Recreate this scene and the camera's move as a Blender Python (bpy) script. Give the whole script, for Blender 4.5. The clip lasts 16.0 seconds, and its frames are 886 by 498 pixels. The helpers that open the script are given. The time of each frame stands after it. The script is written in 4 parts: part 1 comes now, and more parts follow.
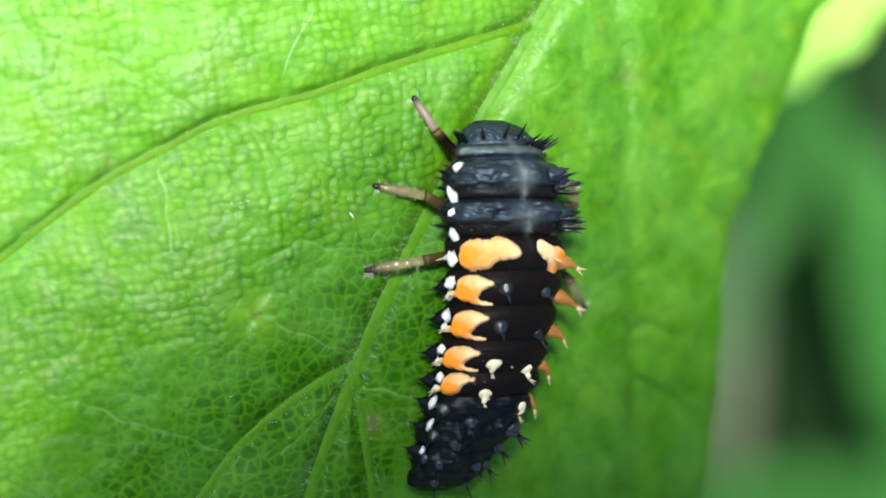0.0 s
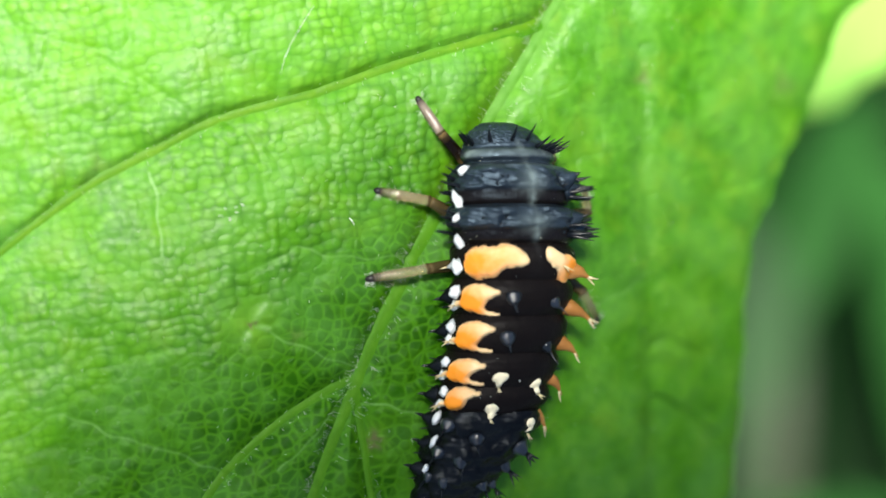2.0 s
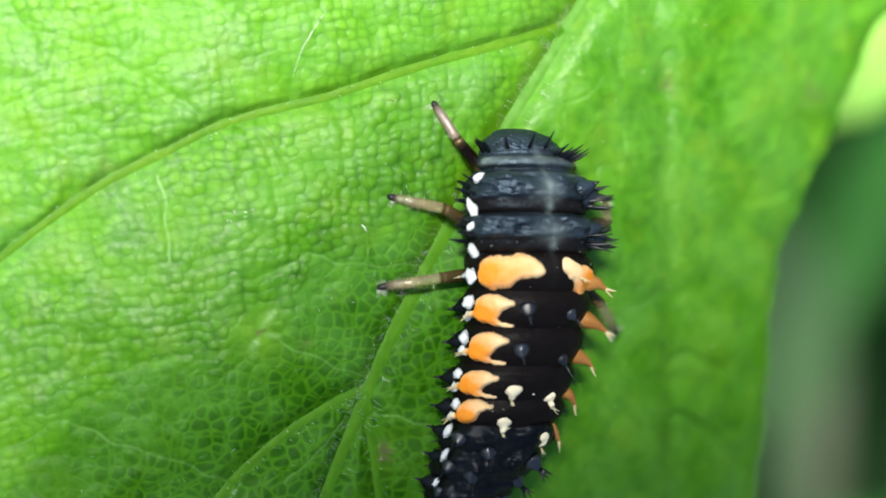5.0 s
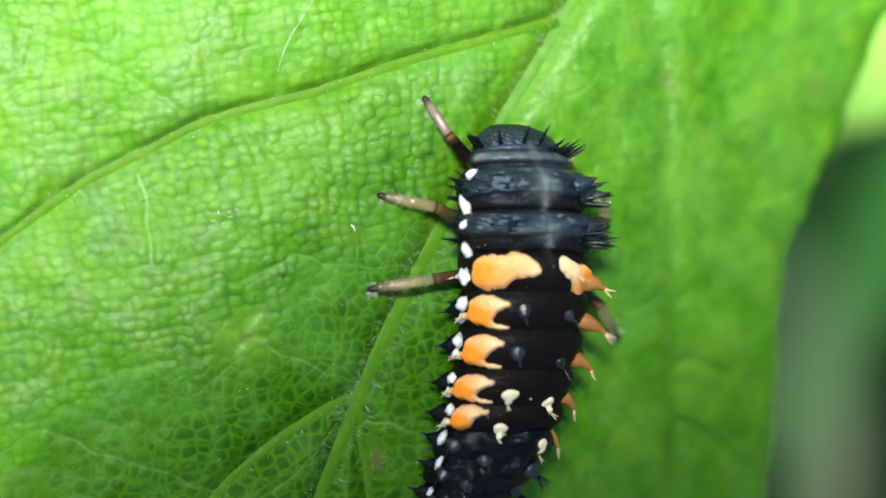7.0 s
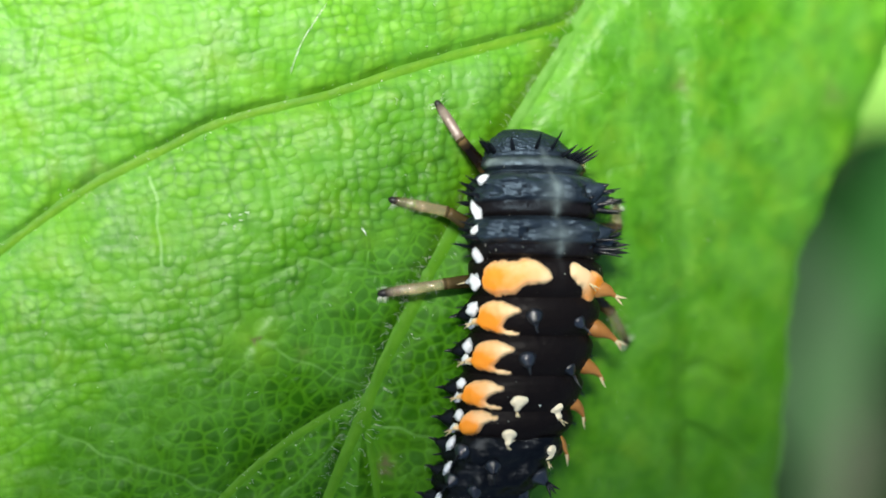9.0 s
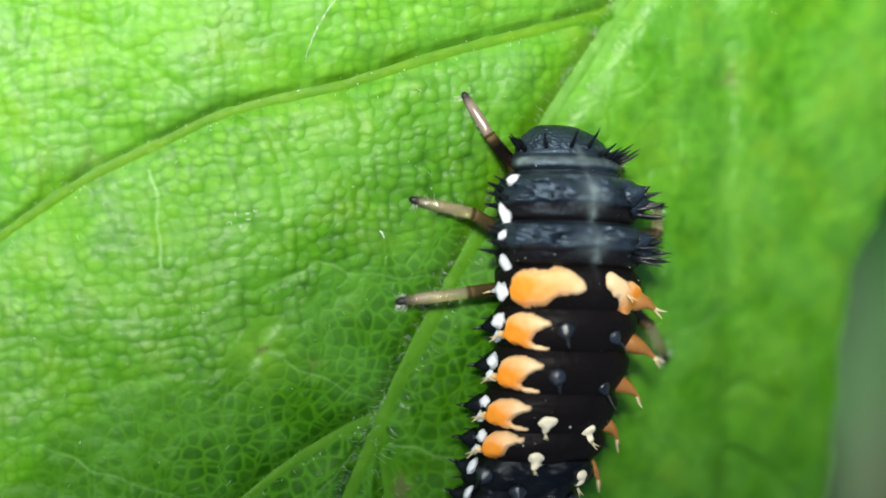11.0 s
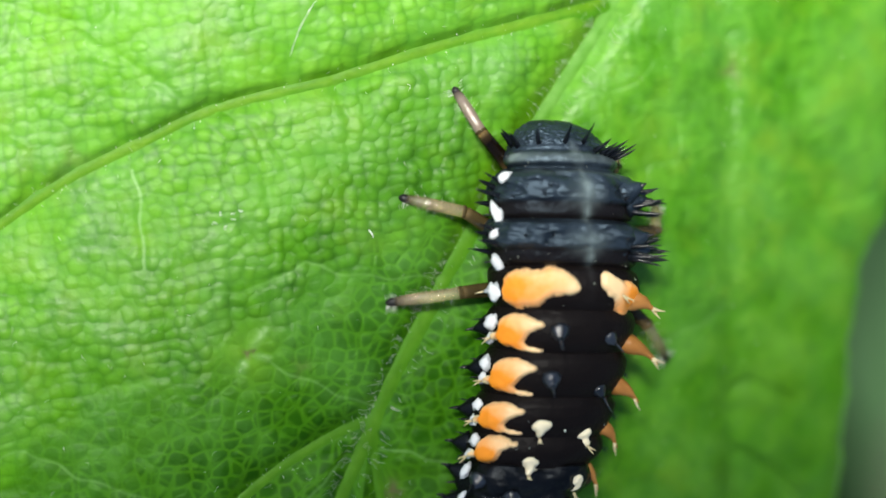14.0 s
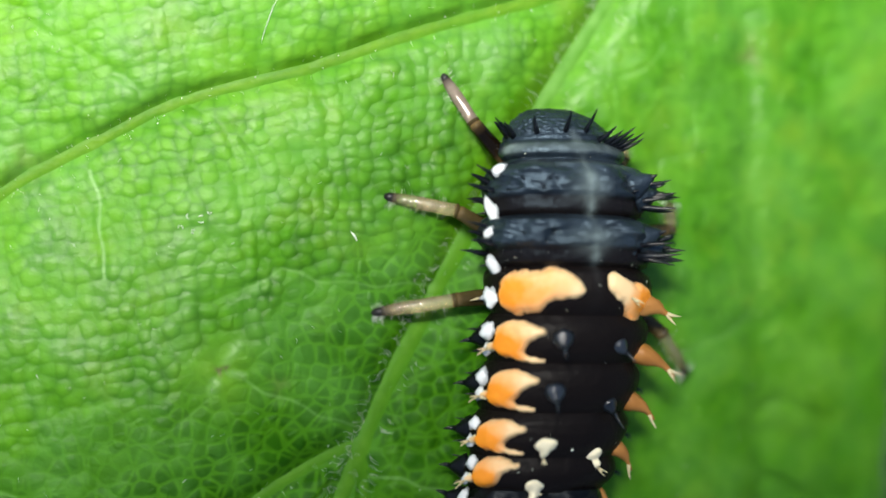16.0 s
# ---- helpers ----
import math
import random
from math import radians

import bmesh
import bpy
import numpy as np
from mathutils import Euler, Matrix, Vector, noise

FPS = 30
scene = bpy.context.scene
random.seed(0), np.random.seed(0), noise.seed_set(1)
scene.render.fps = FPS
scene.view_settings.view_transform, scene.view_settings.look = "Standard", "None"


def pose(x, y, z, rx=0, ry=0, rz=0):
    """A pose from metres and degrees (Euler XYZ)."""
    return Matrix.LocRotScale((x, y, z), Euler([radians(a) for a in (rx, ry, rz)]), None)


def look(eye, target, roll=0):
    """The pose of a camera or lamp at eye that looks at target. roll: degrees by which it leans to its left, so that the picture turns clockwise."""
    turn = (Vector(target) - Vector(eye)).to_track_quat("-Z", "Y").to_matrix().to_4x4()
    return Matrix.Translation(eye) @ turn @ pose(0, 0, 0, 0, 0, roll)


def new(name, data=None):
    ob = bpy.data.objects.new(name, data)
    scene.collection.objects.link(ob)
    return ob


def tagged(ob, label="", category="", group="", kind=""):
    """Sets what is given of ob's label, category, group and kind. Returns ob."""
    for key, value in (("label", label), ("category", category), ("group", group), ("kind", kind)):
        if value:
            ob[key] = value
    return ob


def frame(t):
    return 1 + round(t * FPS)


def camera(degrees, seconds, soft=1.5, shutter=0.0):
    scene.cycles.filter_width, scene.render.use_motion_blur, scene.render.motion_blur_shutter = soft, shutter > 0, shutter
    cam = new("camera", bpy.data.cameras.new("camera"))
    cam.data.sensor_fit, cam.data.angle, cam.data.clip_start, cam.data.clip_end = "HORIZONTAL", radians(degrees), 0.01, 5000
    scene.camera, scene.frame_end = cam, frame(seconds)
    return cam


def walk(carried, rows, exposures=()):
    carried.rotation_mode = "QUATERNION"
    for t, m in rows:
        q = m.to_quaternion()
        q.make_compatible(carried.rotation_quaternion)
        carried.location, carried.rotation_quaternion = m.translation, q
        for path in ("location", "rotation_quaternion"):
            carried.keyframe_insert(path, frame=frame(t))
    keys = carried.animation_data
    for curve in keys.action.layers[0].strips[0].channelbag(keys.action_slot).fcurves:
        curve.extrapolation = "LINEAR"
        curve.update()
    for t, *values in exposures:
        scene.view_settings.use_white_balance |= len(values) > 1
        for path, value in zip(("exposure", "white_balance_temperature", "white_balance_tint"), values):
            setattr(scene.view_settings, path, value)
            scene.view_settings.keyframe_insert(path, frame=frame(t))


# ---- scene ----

# Lengths below are millimetres; MM turns them into metres.
MM = 0.001

# ---- camera: seconds, eye in millimetres, turn in degrees ----
cam = camera(22.0, 16.0, soft=1.8)
PATH = [
    (0, -21.306, 4.757, 58.417, -3.686, -18.650, 0.603),
    (0.5, -20.494, 4.212, 57.689, -3.095, -18.167, 0.398),
    (1, -20.045, 4.705, 56.451, -3.729, -17.872, 1.028),
    (1.5, -19.419, 4.413, 55.895, -3.419, -17.503, 0.866),
    (2, -19.222, 3.352, 56.220, -2.278, -17.275, 0.698),
    (2.5, -18.705, 1.920, 56.915, -0.669, -16.678, 0.363),
    (3, -19.449, 3.345, 56.197, -2.233, -17.314, 1.096),
    (3.5, -19.701, 4.328, 55.961, -3.416, -17.264, 2.027),
    (4, -19.038, 3.884, 56.263, -2.906, -16.707, 1.620),
    (6.5, -16.967, 3.172, 53.207, -2.137, -15.510, 1.532),
    (7, -16.634, 2.279, 53.447, -1.106, -15.361, 0.996),
    (7.5, -16.555, 2.215, 53.449, -1.020, -15.234, 1.030),
    (8, -16.604, 2.794, 53.373, -1.709, -15.087, 1.610),
    (8.5, -16.451, 2.488, 53.503, -1.307, -14.953, 1.398),
    (9, -16.464, 2.945, 53.363, -1.856, -14.906, 1.648),
    (11.5, -14.699, 3.623, 48.367, -2.905, -13.860, 2.768),
    (12, -14.109, 2.915, 48.273, -2.037, -13.515, 2.158),
    (12.5, -14.067, 2.553, 48.363, -1.597, -13.689, 1.659),
    (13, -13.589, 2.144, 48.547, -0.975, -13.264, 1.131),
    (13.5, -13.529, 3.312, 48.379, -2.370, -12.816, 1.922),
    (14, -13.728, 4.187, 48.060, -3.484, -12.897, 2.289),
    (14.5, -13.913, 3.833, 48.134, -3.003, -12.863, 2.675),
    (15, -13.487, 3.071, 48.038, -2.001, -12.519, 2.228),
    (15.5, -12.690, 2.178, 46.329, -0.901, -12.617, 1.058),
    (16, -11.356, 1.951, 43.997, -0.511, -11.424, 1.188),
]
walk(cam, [(t, pose(x * MM, y * MM, z * MM, a, b, c)) for t, x, y, z, a, b, c in PATH], exposures=[(0.0, 1.56), (7.0, 1.42), (16.0, 1.35)])
focus = new("focus_point")
focus.location = (-0.9 * MM, 1.2 * MM, 1.5 * MM)
cam.data.dof.use_dof = True
cam.data.dof.focus_object = focus
cam.data.dof.aperture_fstop = 27.0

# ---- light: bright soft daylight from above and behind the leaf's upper side ----
SUN_ELEVATION, SUN_AZIMUTH = 67.0, 140.0
world = bpy.data.worlds.new("daylight")
scene.world = world
world.use_nodes = True
wn = world.node_tree
sky = wn.nodes.new("ShaderNodeTexSky")
sky.sky_type, sky.sun_disc = "NISHITA", False
sky.sun_elevation, sky.sun_rotation = radians(SUN_ELEVATION), radians(90 - SUN_AZIMUTH)
wn.nodes["Background"].inputs["Strength"].default_value = 0.05
wn.links.new(sky.outputs["Color"], wn.nodes["Background"].inputs["Color"])
sun = new("sun", bpy.data.lights.new("sun", "SUN"))
sun.data.energy, sun.data.angle, sun.data.color = 5.0, radians(17), (1.0, 0.97, 0.88)
e, a = radians(SUN_ELEVATION), radians(SUN_AZIMUTH)
sun.matrix_world = look((math.cos(e) * math.cos(a), math.cos(e) * math.sin(a), math.sin(e)), (0, 0, 0))


# ---- materials ----
def material(name, rough=0.5, spec=0.5, metal=0.0):
    m = bpy.data.materials.new(name)
    m.use_nodes = True
    b = m.node_tree.nodes["Principled BSDF"]
    b.inputs["Roughness"].default_value = rough
    b.inputs["Specular IOR Level"].default_value = spec
    b.inputs["Metallic"].default_value = metal
    return m, m.node_tree, b


def noise_node(nt, scale, detail=4.0, rough=0.55, dist=0.0):
    tc = nt.nodes.new("ShaderNodeTexCoord")
    n = nt.nodes.new("ShaderNodeTexNoise")
    n.inputs["Scale"].default_value = scale
    n.inputs["Detail"].default_value = detail
    n.inputs["Roughness"].default_value = rough
    n.inputs["Distortion"].default_value = dist
    nt.links.new(tc.outputs["Object"], n.inputs["Vector"])
    return n.outputs["Fac"]


def attr_node(nt, name):
    n = nt.nodes.new("ShaderNodeAttribute")
    n.attribute_name = name
    return n.outputs["Fac"]


def ramp(nt, fac, stops):
    r = nt.nodes.new("ShaderNodeValToRGB")
    while len(r.color_ramp.elements) < len(stops):
        r.color_ramp.elements.new(0.5)
    for el, (p, c) in zip(r.color_ramp.elements, stops):
        el.position, el.color = p, (*c, 1)
    nt.links.new(fac, r.inputs["Fac"])
    return r.outputs["Color"]


def mix(nt, fac, a, b, kind="MIX"):
    n = nt.nodes.new("ShaderNodeMix")
    n.data_type, n.blend_type = "RGBA", kind
    for sock, v in ((n.inputs[0], fac), (n.inputs[6], a), (n.inputs[7], b)):
        if isinstance(v, (int, float)):
            sock.default_value = v
        elif isinstance(v, tuple):
            sock.default_value = (*v, 1)
        else:
            nt.links.new(v, sock)
    return n.outputs[2]


def maths(nt, op, a, b=0.0, clamp=False):
    n = nt.nodes.new("ShaderNodeMath")
    n.operation, n.use_clamp = op, clamp
    for sock, v in ((n.inputs[0], a), (n.inputs[1], b)):
        if isinstance(v, (int, float)):
            sock.default_value = v
        else:
            nt.links.new(v, sock)
    return n.outputs[0]


def bump(nt, b, height, strength, dist):
    n = nt.nodes.new("ShaderNodeBump")
    n.inputs["Strength"].default_value = strength
    n.inputs["Distance"].default_value = dist
    nt.links.new(height, n.inputs["Height"])
    nt.links.new(n.outputs["Normal"], b.inputs["Normal"])


def thin(nt, b, colour, share):
    """Lets part of the light pass through, as in a leaf."""
    t = nt.nodes.new("ShaderNodeBsdfTranslucent")
    s = nt.nodes.new("ShaderNodeMixShader")
    s.inputs[0].default_value = share
    nt.links.new(colour, t.inputs["Color"])
    nt.links.new(b.outputs[0], s.inputs[1])
    nt.links.new(t.outputs[0], s.inputs[2])
    nt.links.new(s.outputs[0], nt.nodes["Material Output"].inputs["Surface"])


def blade_material():
    m, nt, b = material("leaf_blade_green", 0.42, 0.3)
    big = mix(nt, 0.5, noise_node(nt, 260, 3), noise_node(nt, 900, 4))
    fine = noise_node(nt, 4200, 4)
    cell = ramp(nt, big, [(0.36, (0.040, 0.185, 0.002)), (0.5, (0.070, 0.255, 0.004)), (0.64, (0.115, 0.325, 0.008))])
    cell = mix(nt, 0.3, cell, ramp(nt, fine, [(0.35, (0.034, 0.17, 0.002)), (0.65, (0.095, 0.32, 0.008))]))
    # light on the cell tops, put into the colour
    cell = mix(nt, maths(nt, "MULTIPLY", attr_node(nt, "dome_light"), 0.75), cell, (0.160, 0.405, 0.024))
    # dark cells, with the shade of gaps and vein flanks painted in
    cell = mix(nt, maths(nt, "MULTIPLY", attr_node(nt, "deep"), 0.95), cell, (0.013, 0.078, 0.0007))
    net = mix(nt, fine, (0.036, 0.150, 0.002), (0.064, 0.210, 0.006))
    col = mix(nt, attr_node(nt, "net"), cell, net)
    # bluish sky sheen painted into the colour in uneven patches
    sheen = ramp(nt, noise_node(nt, 480, 5, 0.62), [(0.42, (0, 0, 0)), (0.7, (0.42, 0.42, 0.42))])
    col = mix(nt, sheen, col, (0.118, 0.335, 0.055))
    straw = ramp(nt, noise_node(nt, 760, 4, 0.6), [(0.52, (0, 0, 0)), (0.72, (0.6, 0.6, 0.6))])
    straw = mix(nt, 1.0, straw, attr_node(nt, "wax"), "MULTIPLY")
    col = mix(nt, straw, col, (0.155, 0.315, 0.010))
    col = mix(nt, attr_node(nt, "olive"), col, (0.105, 0.235, 0.004))
    col = mix(nt, attr_node(nt, "halo"), col, (0.150, 0.350, 0.022))
    col = mix(nt, attr_node(nt, "rib"), col, (0.22, 0.44, 0.12))
    col = mix(nt, attr_node(nt, "scar"), col, (0.120, 0.120, 0.050))
    nt.links.new(col, b.inputs["Base Color"])
    rough = maths(nt, "MULTIPLY_ADD", fine, 0.3)
    rough.node.inputs[2].default_value = 0.33
    nt.links.new(rough, b.inputs["Roughness"])
    wax = maths(nt, "MULTIPLY_ADD", attr_node(nt, "wax"), 0.33)
    wax.node.inputs[2].default_value = 0.06
    nt.links.new(wax, b.inputs["Specular IOR Level"])
    bump(nt, b, noise_node(nt, 9000, 3), 0.35, 0.00004)
    thin(nt, b, col, 0.15)
    return m


def vein_material():
    m, nt, b = material("leaf_vein_pale_green", 0.5, 0.22)
    n = noise_node(nt, 2600, 4)
    col = ramp(nt, n, [(0.3, (0.048, 0.175, 0.003)), (0.55, (0.070, 0.220, 0.006)), (0.75, (0.095, 0.265, 0.014))])
    col = mix(nt, attr_node(nt, "olive"), col, ramp(nt, n, [(0.3, (0.088, 0.215, 0.003)), (0.7, (0.140, 0.290, 0.010))]))
    # sheen of the upper midrib, painted as a paler, bluer green
    col = mix(nt, attr_node(nt, "pale"), col, ramp(nt, n, [(0.3, (0.10, 0.28, 0.035)), (0.7, (0.18, 0.39, 0.085))]))
    edge = maths(nt, "MULTIPLY_ADD", noise_node(nt, 1500, 4), 1.1)
    nt.links.new(attr_node(nt, "side"), edge.node.inputs[2])
    edge = ramp(nt, maths(nt, "MULTIPLY", edge, 0.6), [(0.32, (0, 0, 0)), (0.74, (1, 1, 1))])
    leafy = ramp(nt, noise_node(nt, 1100, 4), [(0.3, (0.042, 0.175, 0.003)), (0.7, (0.078, 0.250, 0.007))])
    col = mix(nt, edge, col, leafy)
    nt.links.new(col, b.inputs["Base Color"])
    bump(nt, b, noise_node(nt, 7000, 3), 0.4, 0.00004)
    thin(nt, b, col, 0.15)
    return m


def plain(name, c0, c1, scale, rough=0.5, spec=0.5, bump_scale=0, bump_dist=0.00003, strength=0.5, mark=None):
    m, nt, b = material(name, rough, spec)
    col = ramp(nt, noise_node(nt, scale, 4), [(0.32, c0), (0.68, c1)])
    if mark:
        dull = maths(nt, "MULTIPLY_ADD", attr_node(nt, "hind"), -0.7 * spec)
        dull.node.inputs[2].default_value = spec
        nt.links.new(dull, b.inputs["Specular IOR Level"])
        col = mix(nt, attr_node(nt, "hind"), col, (0.0068, 0.0052, 0.0049))
        col = mix(nt, attr_node(nt, "mark"), col, mark)
    nt.links.new(col, b.inputs["Base Color"])
    if bump_scale:
        bump(nt, b, noise_node(nt, bump_scale, 5), strength, bump_dist)
    return m


def pigment(name, edge, core, rough=0.5, p0=0.14, p1=0.42, skin=False):
    """A pigment spot, paler towards its rim; on the skin it fades raggedly into the black."""
    m, nt, b = material(name, rough, 0.38)
    n = noise_node(nt, 3000, 4)
    f = maths(nt, "MULTIPLY_ADD", n, 0.55)
    nt.links.new(attr_node(nt, "pig"), f.node.inputs[2])
    f = maths(nt, "SUBTRACT", f, 0.275, True)
    col = ramp(nt, f, [(p0, edge), (p1, core)])
    if skin:
        r = maths(nt, "MULTIPLY_ADD", noise_node(nt, 7000, 3), 0.9)
        nt.links.new(attr_node(nt, "rim"), r.node.inputs[2])
        r = ramp(nt, maths(nt, "SUBTRACT", r, 0.45, True), [(0.15, (0, 0, 0)), (0.80, (1, 1, 1))])
        col = mix(nt, r, (0.006, 0.004, 0.003), col)
    nt.links.new(col, b.inputs["Base Color"])
    bump(nt, b, noise_node(nt, 6000, 4), 0.35, 0.00004)
    return m


def amber(name, c0, c1, share, mark, spec, clear=0.0):
    m, nt, b = material(name, 0.10, spec)
    col = ramp(nt, noise_node(nt, 2400, 3), [(0.3, c0), (0.7, c1)])
    col = mix(nt, attr_node(nt, "mark"), col, mark)
    bump(nt, b, noise_node(nt, 6000, 3), 0.15, 0.00005)
    nt.links.new(col, b.inputs["Base Color"])
    b.inputs["Transmission Weight"].default_value = clear
    b.inputs["IOR"].default_value = 1.38
    thin(nt, b, col, share)
    return m


BLADE, VEIN = blade_material(), vein_material()
BLACK = plain("black_cuticle", (0.0014, 0.0011, 0.0011), (0.0056, 0.0044, 0.0042), 1800, 0.42, 0.19, 7000, 0.00005, 0.5, (0.06, 0.066, 0.066))
SLATE = plain("blue_black_cuticle", (0.0035, 0.0052, 0.0072), (0.0165, 0.0245, 0.0330), 1300, 0.40, 0.58, 7000, 0.00006, 0.6, (0.125, 0.160, 0.155))
TAIL = plain("black_tail_cuticle", (0.0010, 0.0011, 0.0013), (0.0040, 0.0046, 0.0056), 1500, 0.36, 0.22, 6000, 0.00006, 0.6)
TAIL.node_tree.nodes["Principled BSDF"].inputs["Specular Tint"].default_value = (0.8, 0.9, 1.0, 1)
WART = plain("slate_blue_wart", (0.004, 0.006, 0.009), (0.018, 0.025, 0.036), 2200, 0.3, 0.7, 5000, 0.00008, 0.6)
SLATE.node_tree.nodes["Principled BSDF"].inputs["Specular Tint"].default_value = (0.55, 0.78, 1.0, 1)
SPINE = plain("black_bristle", (0.002, 0.0026, 0.004), (0.006, 0.008, 0.012), 3000, 0.32, 0.35)
ORANGE = pigment("orange_pigment", (0.86, 0.60, 0.31), (0.90, 0.29, 0.016), 0.45, 0.18, 0.85, True)
# orange darkened to carry the shade on the body's right flank
SHADED_HORN = plain("orange_horn", (0.29, 0.115, 0.020), (0.50, 0.230, 0.058), 900, 0.45, 0.35, 5000, 0.00004, 0.3)
CREAM = pigment("cream_pigment", (0.70, 0.60, 0.36), (0.90, 0.80, 0.54), 0.5)
WHITE = pigment("white_pigment", (0.36, 0.39, 0.40), (0.70, 0.72, 0.72), 0.5, 0.2, 0.7)
PALE = plain("pale_bristle", (0.55, 0.45, 0.22), (0.72, 0.62, 0.38), 3000, 0.4)
TIBIA = amber("clear_amber_leg", (0.62, 0.50, 0.26), (0.82, 0.70, 0.44), 0.10, (0.05, 0.036, 0.02), 1.0, 0.8)
SMOKY = amber("smoky_brown_leg", (0.34, 0.26, 0.19), (0.52, 0.42, 0.33), 0.2, (0.03, 0.02, 0.015), 1.0, 0.35)
FEMUR = amber("dark_brown_leg", (0.003, 0.0018, 0.0009), (0.0065, 0.004, 0.002), 0.1, (0.20, 0.135, 0.05), 0.3)
BROWN = amber("brown_leg", (0.048, 0.036, 0.013), (0.095, 0.072, 0.028), 0.25, (0.20, 0.135, 0.05), 0.5, 0.2)
CLAW = plain("black_claw", (0.008, 0.007, 0.007), (0.02, 0.018, 0.018), 3000, 0.4, 0.3)
HAIR = plain("white_hair", (0.5, 0.58, 0.42), (0.75, 0.8, 0.7), 3000, 0.35)


# ---- mesh helpers ----
def part(name, bm, mat, parent=None, label="", smooth=True):
    """Links a bmesh, built in millimetres, as one mesh object."""
    me = bpy.data.meshes.new(name)
    bmesh.ops.recalc_face_normals(bm, faces=bm.faces)
    bm.to_mesh(me)
    bm.free()
    me.transform(Matrix.Scale(MM, 4))
    if smooth:
        me.shade_smooth()
    me.materials.append(mat)
    ob = new(name, me)
    ob.parent = parent
    return tagged(ob, label)


def from_arrays(name, verts, faces, mat, parent=None, label="", attrs=None):
    """Links vertex and quad arrays, in millimetres, as one mesh object."""
    me = bpy.data.meshes.new(name)
    if hasattr(faces, "tolist"):
        n = len(faces)
        me.vertices.add(len(verts))
        me.vertices.foreach_set("co", (np.asarray(verts) * MM).astype(np.float32).ravel())
        me.loops.add(4 * n)
        me.loops.foreach_set("vertex_index", np.asarray(faces, np.int32).ravel())
        me.polygons.add(n)
        me.polygons.foreach_set("loop_start", np.arange(0, 4 * n, 4, dtype=np.int32))
        me.update(calc_edges=True)
    else:
        me.from_pydata((np.asarray(verts) * MM).tolist(), [], faces)
    for key, values in (attrs or {}).items():
        at = me.attributes.new(key, "FLOAT", "POINT")
        at.data.foreach_set("value", np.asarray(values, np.float32))
    me.shade_smooth()
    me.materials.append(mat)
    me.update()
    ob = new(name, me)
    ob.parent = parent
    return tagged(ob, label)


def grid_faces(nu, nv, wrap=False):
    """Quads of a grid of nv rows with nu points each."""
    i, j = np.meshgrid(np.arange(nu if wrap else nu - 1), np.arange(nv - 1))
    i, j = i.ravel(), j.ravel()
    k = (i + 1) % nu
    return np.stack([j * nu + i, j * nu + k, (j + 1) * nu + k, (j + 1) * nu + i], 1)


def tube(bm, points, radii, sides=8, flat=1.0):
    """A closed tube through points, with its own radius at each."""
    pts = [Vector(p) for p in points]
    rings = []
    for n, p in enumerate(pts):
        d = (pts[min(n + 1, len(pts) - 1)] - pts[max(n - 1, 0)]).normalized()
        side = d.cross(Vector((0, 0, 1)))
        if side.length < 1e-3:
            side = Vector((1, 0, 0))
        side.normalize()
        up = side.cross(d)
        ring = []
        for k in range(sides):
            a = 2 * math.pi * k / sides
            ring.append(bm.verts.new(p + radii[n] * (math.cos(a) * side + flat * math.sin(a) * up)))
        rings.append(ring)
    for r0, r1 in zip(rings, rings[1:]):
        for k in range(sides):
            bm.faces.new((r0[k], r0[(k + 1) % sides], r1[(k + 1) % sides], r1[k]))
    bm.faces.new(rings[0][::-1])
    bm.faces.new(rings[-1])


def bristle(bm, base, tip, r, bend=0.06, sides=6):
    """A tapering, slightly bent spine."""
    b, t = Vector(base), Vector(tip)
    side = (t - b).cross(Vector((random.uniform(-1, 1), random.uniform(-1, 1), 0.3)))
    side = side.normalized() * (t - b).length * bend
    pts = [b.lerp(t, f) + side * math.sin(math.pi * f) for f in (0, 0.3, 0.6, 0.85, 1)]
    tube(bm, pts, [r, r * 0.75, r * 0.5, r * 0.27, r * 0.05], sides)


# ---- the leaf's surface ----
def smooth_line(points, n):
    """Points evenly along a rounded line through the given ones."""
    p = np.array(points, float)
    p = np.vstack([2 * p[0] - p[1], p, 2 * p[-1] - p[-2]])
    out = []
    per = max(2, int(n / (len(points) - 1)))
    for k in range(1, len(p) - 2):
        a, b, c, d = p[k - 1 : k + 3]
        for f in np.linspace(0, 1, per, endpoint=False):
            out.append(0.5 * (2 * b + (c - a) * f + (2 * a - 5 * b + 4 * c - d) * f**2 + (3 * b - a - 3 * c + d) * f**3))
    out.append(p[-2])
    return np.array(out)


MIDRIB = [(3.6, 11.5), (1.31, 7.77), (0.49, 6.38), (-0.5, 4.78), (-2.17, 1.84), (-2.95, 0.3), (-3.58, -1.0), (-4.02, -2.12), (-4.42, -3.18), (-4.87, -4.40), (-5.23, -5.65), (-6.3, -9.5)]
LATERALS = [
    [(0.72, 7.25), (0.31, 7.01), (-1.09, 6.57), (-3.15, 5.94), (-5.28, 5.16), (-7.64, 4.48), (-9.08, 3.73), (-10.43, 3.0), (-11.49, 2.25), (-12.33, 1.58), (-13.31, 0.77), (-16.0, -1.2)],
    [(-4.05, -2.05), (-4.85, -2.41), (-6.06, -3.21), (-7.25, -4.32), (-8.12, -5.54), (-9.8, -8.0)],
    [(-4.0, -2.5), (-3.97, -2.89), (-3.79, -3.82), (-3.59, -4.92), (-3.45, -5.74), (-3.2, -9.0)],
]
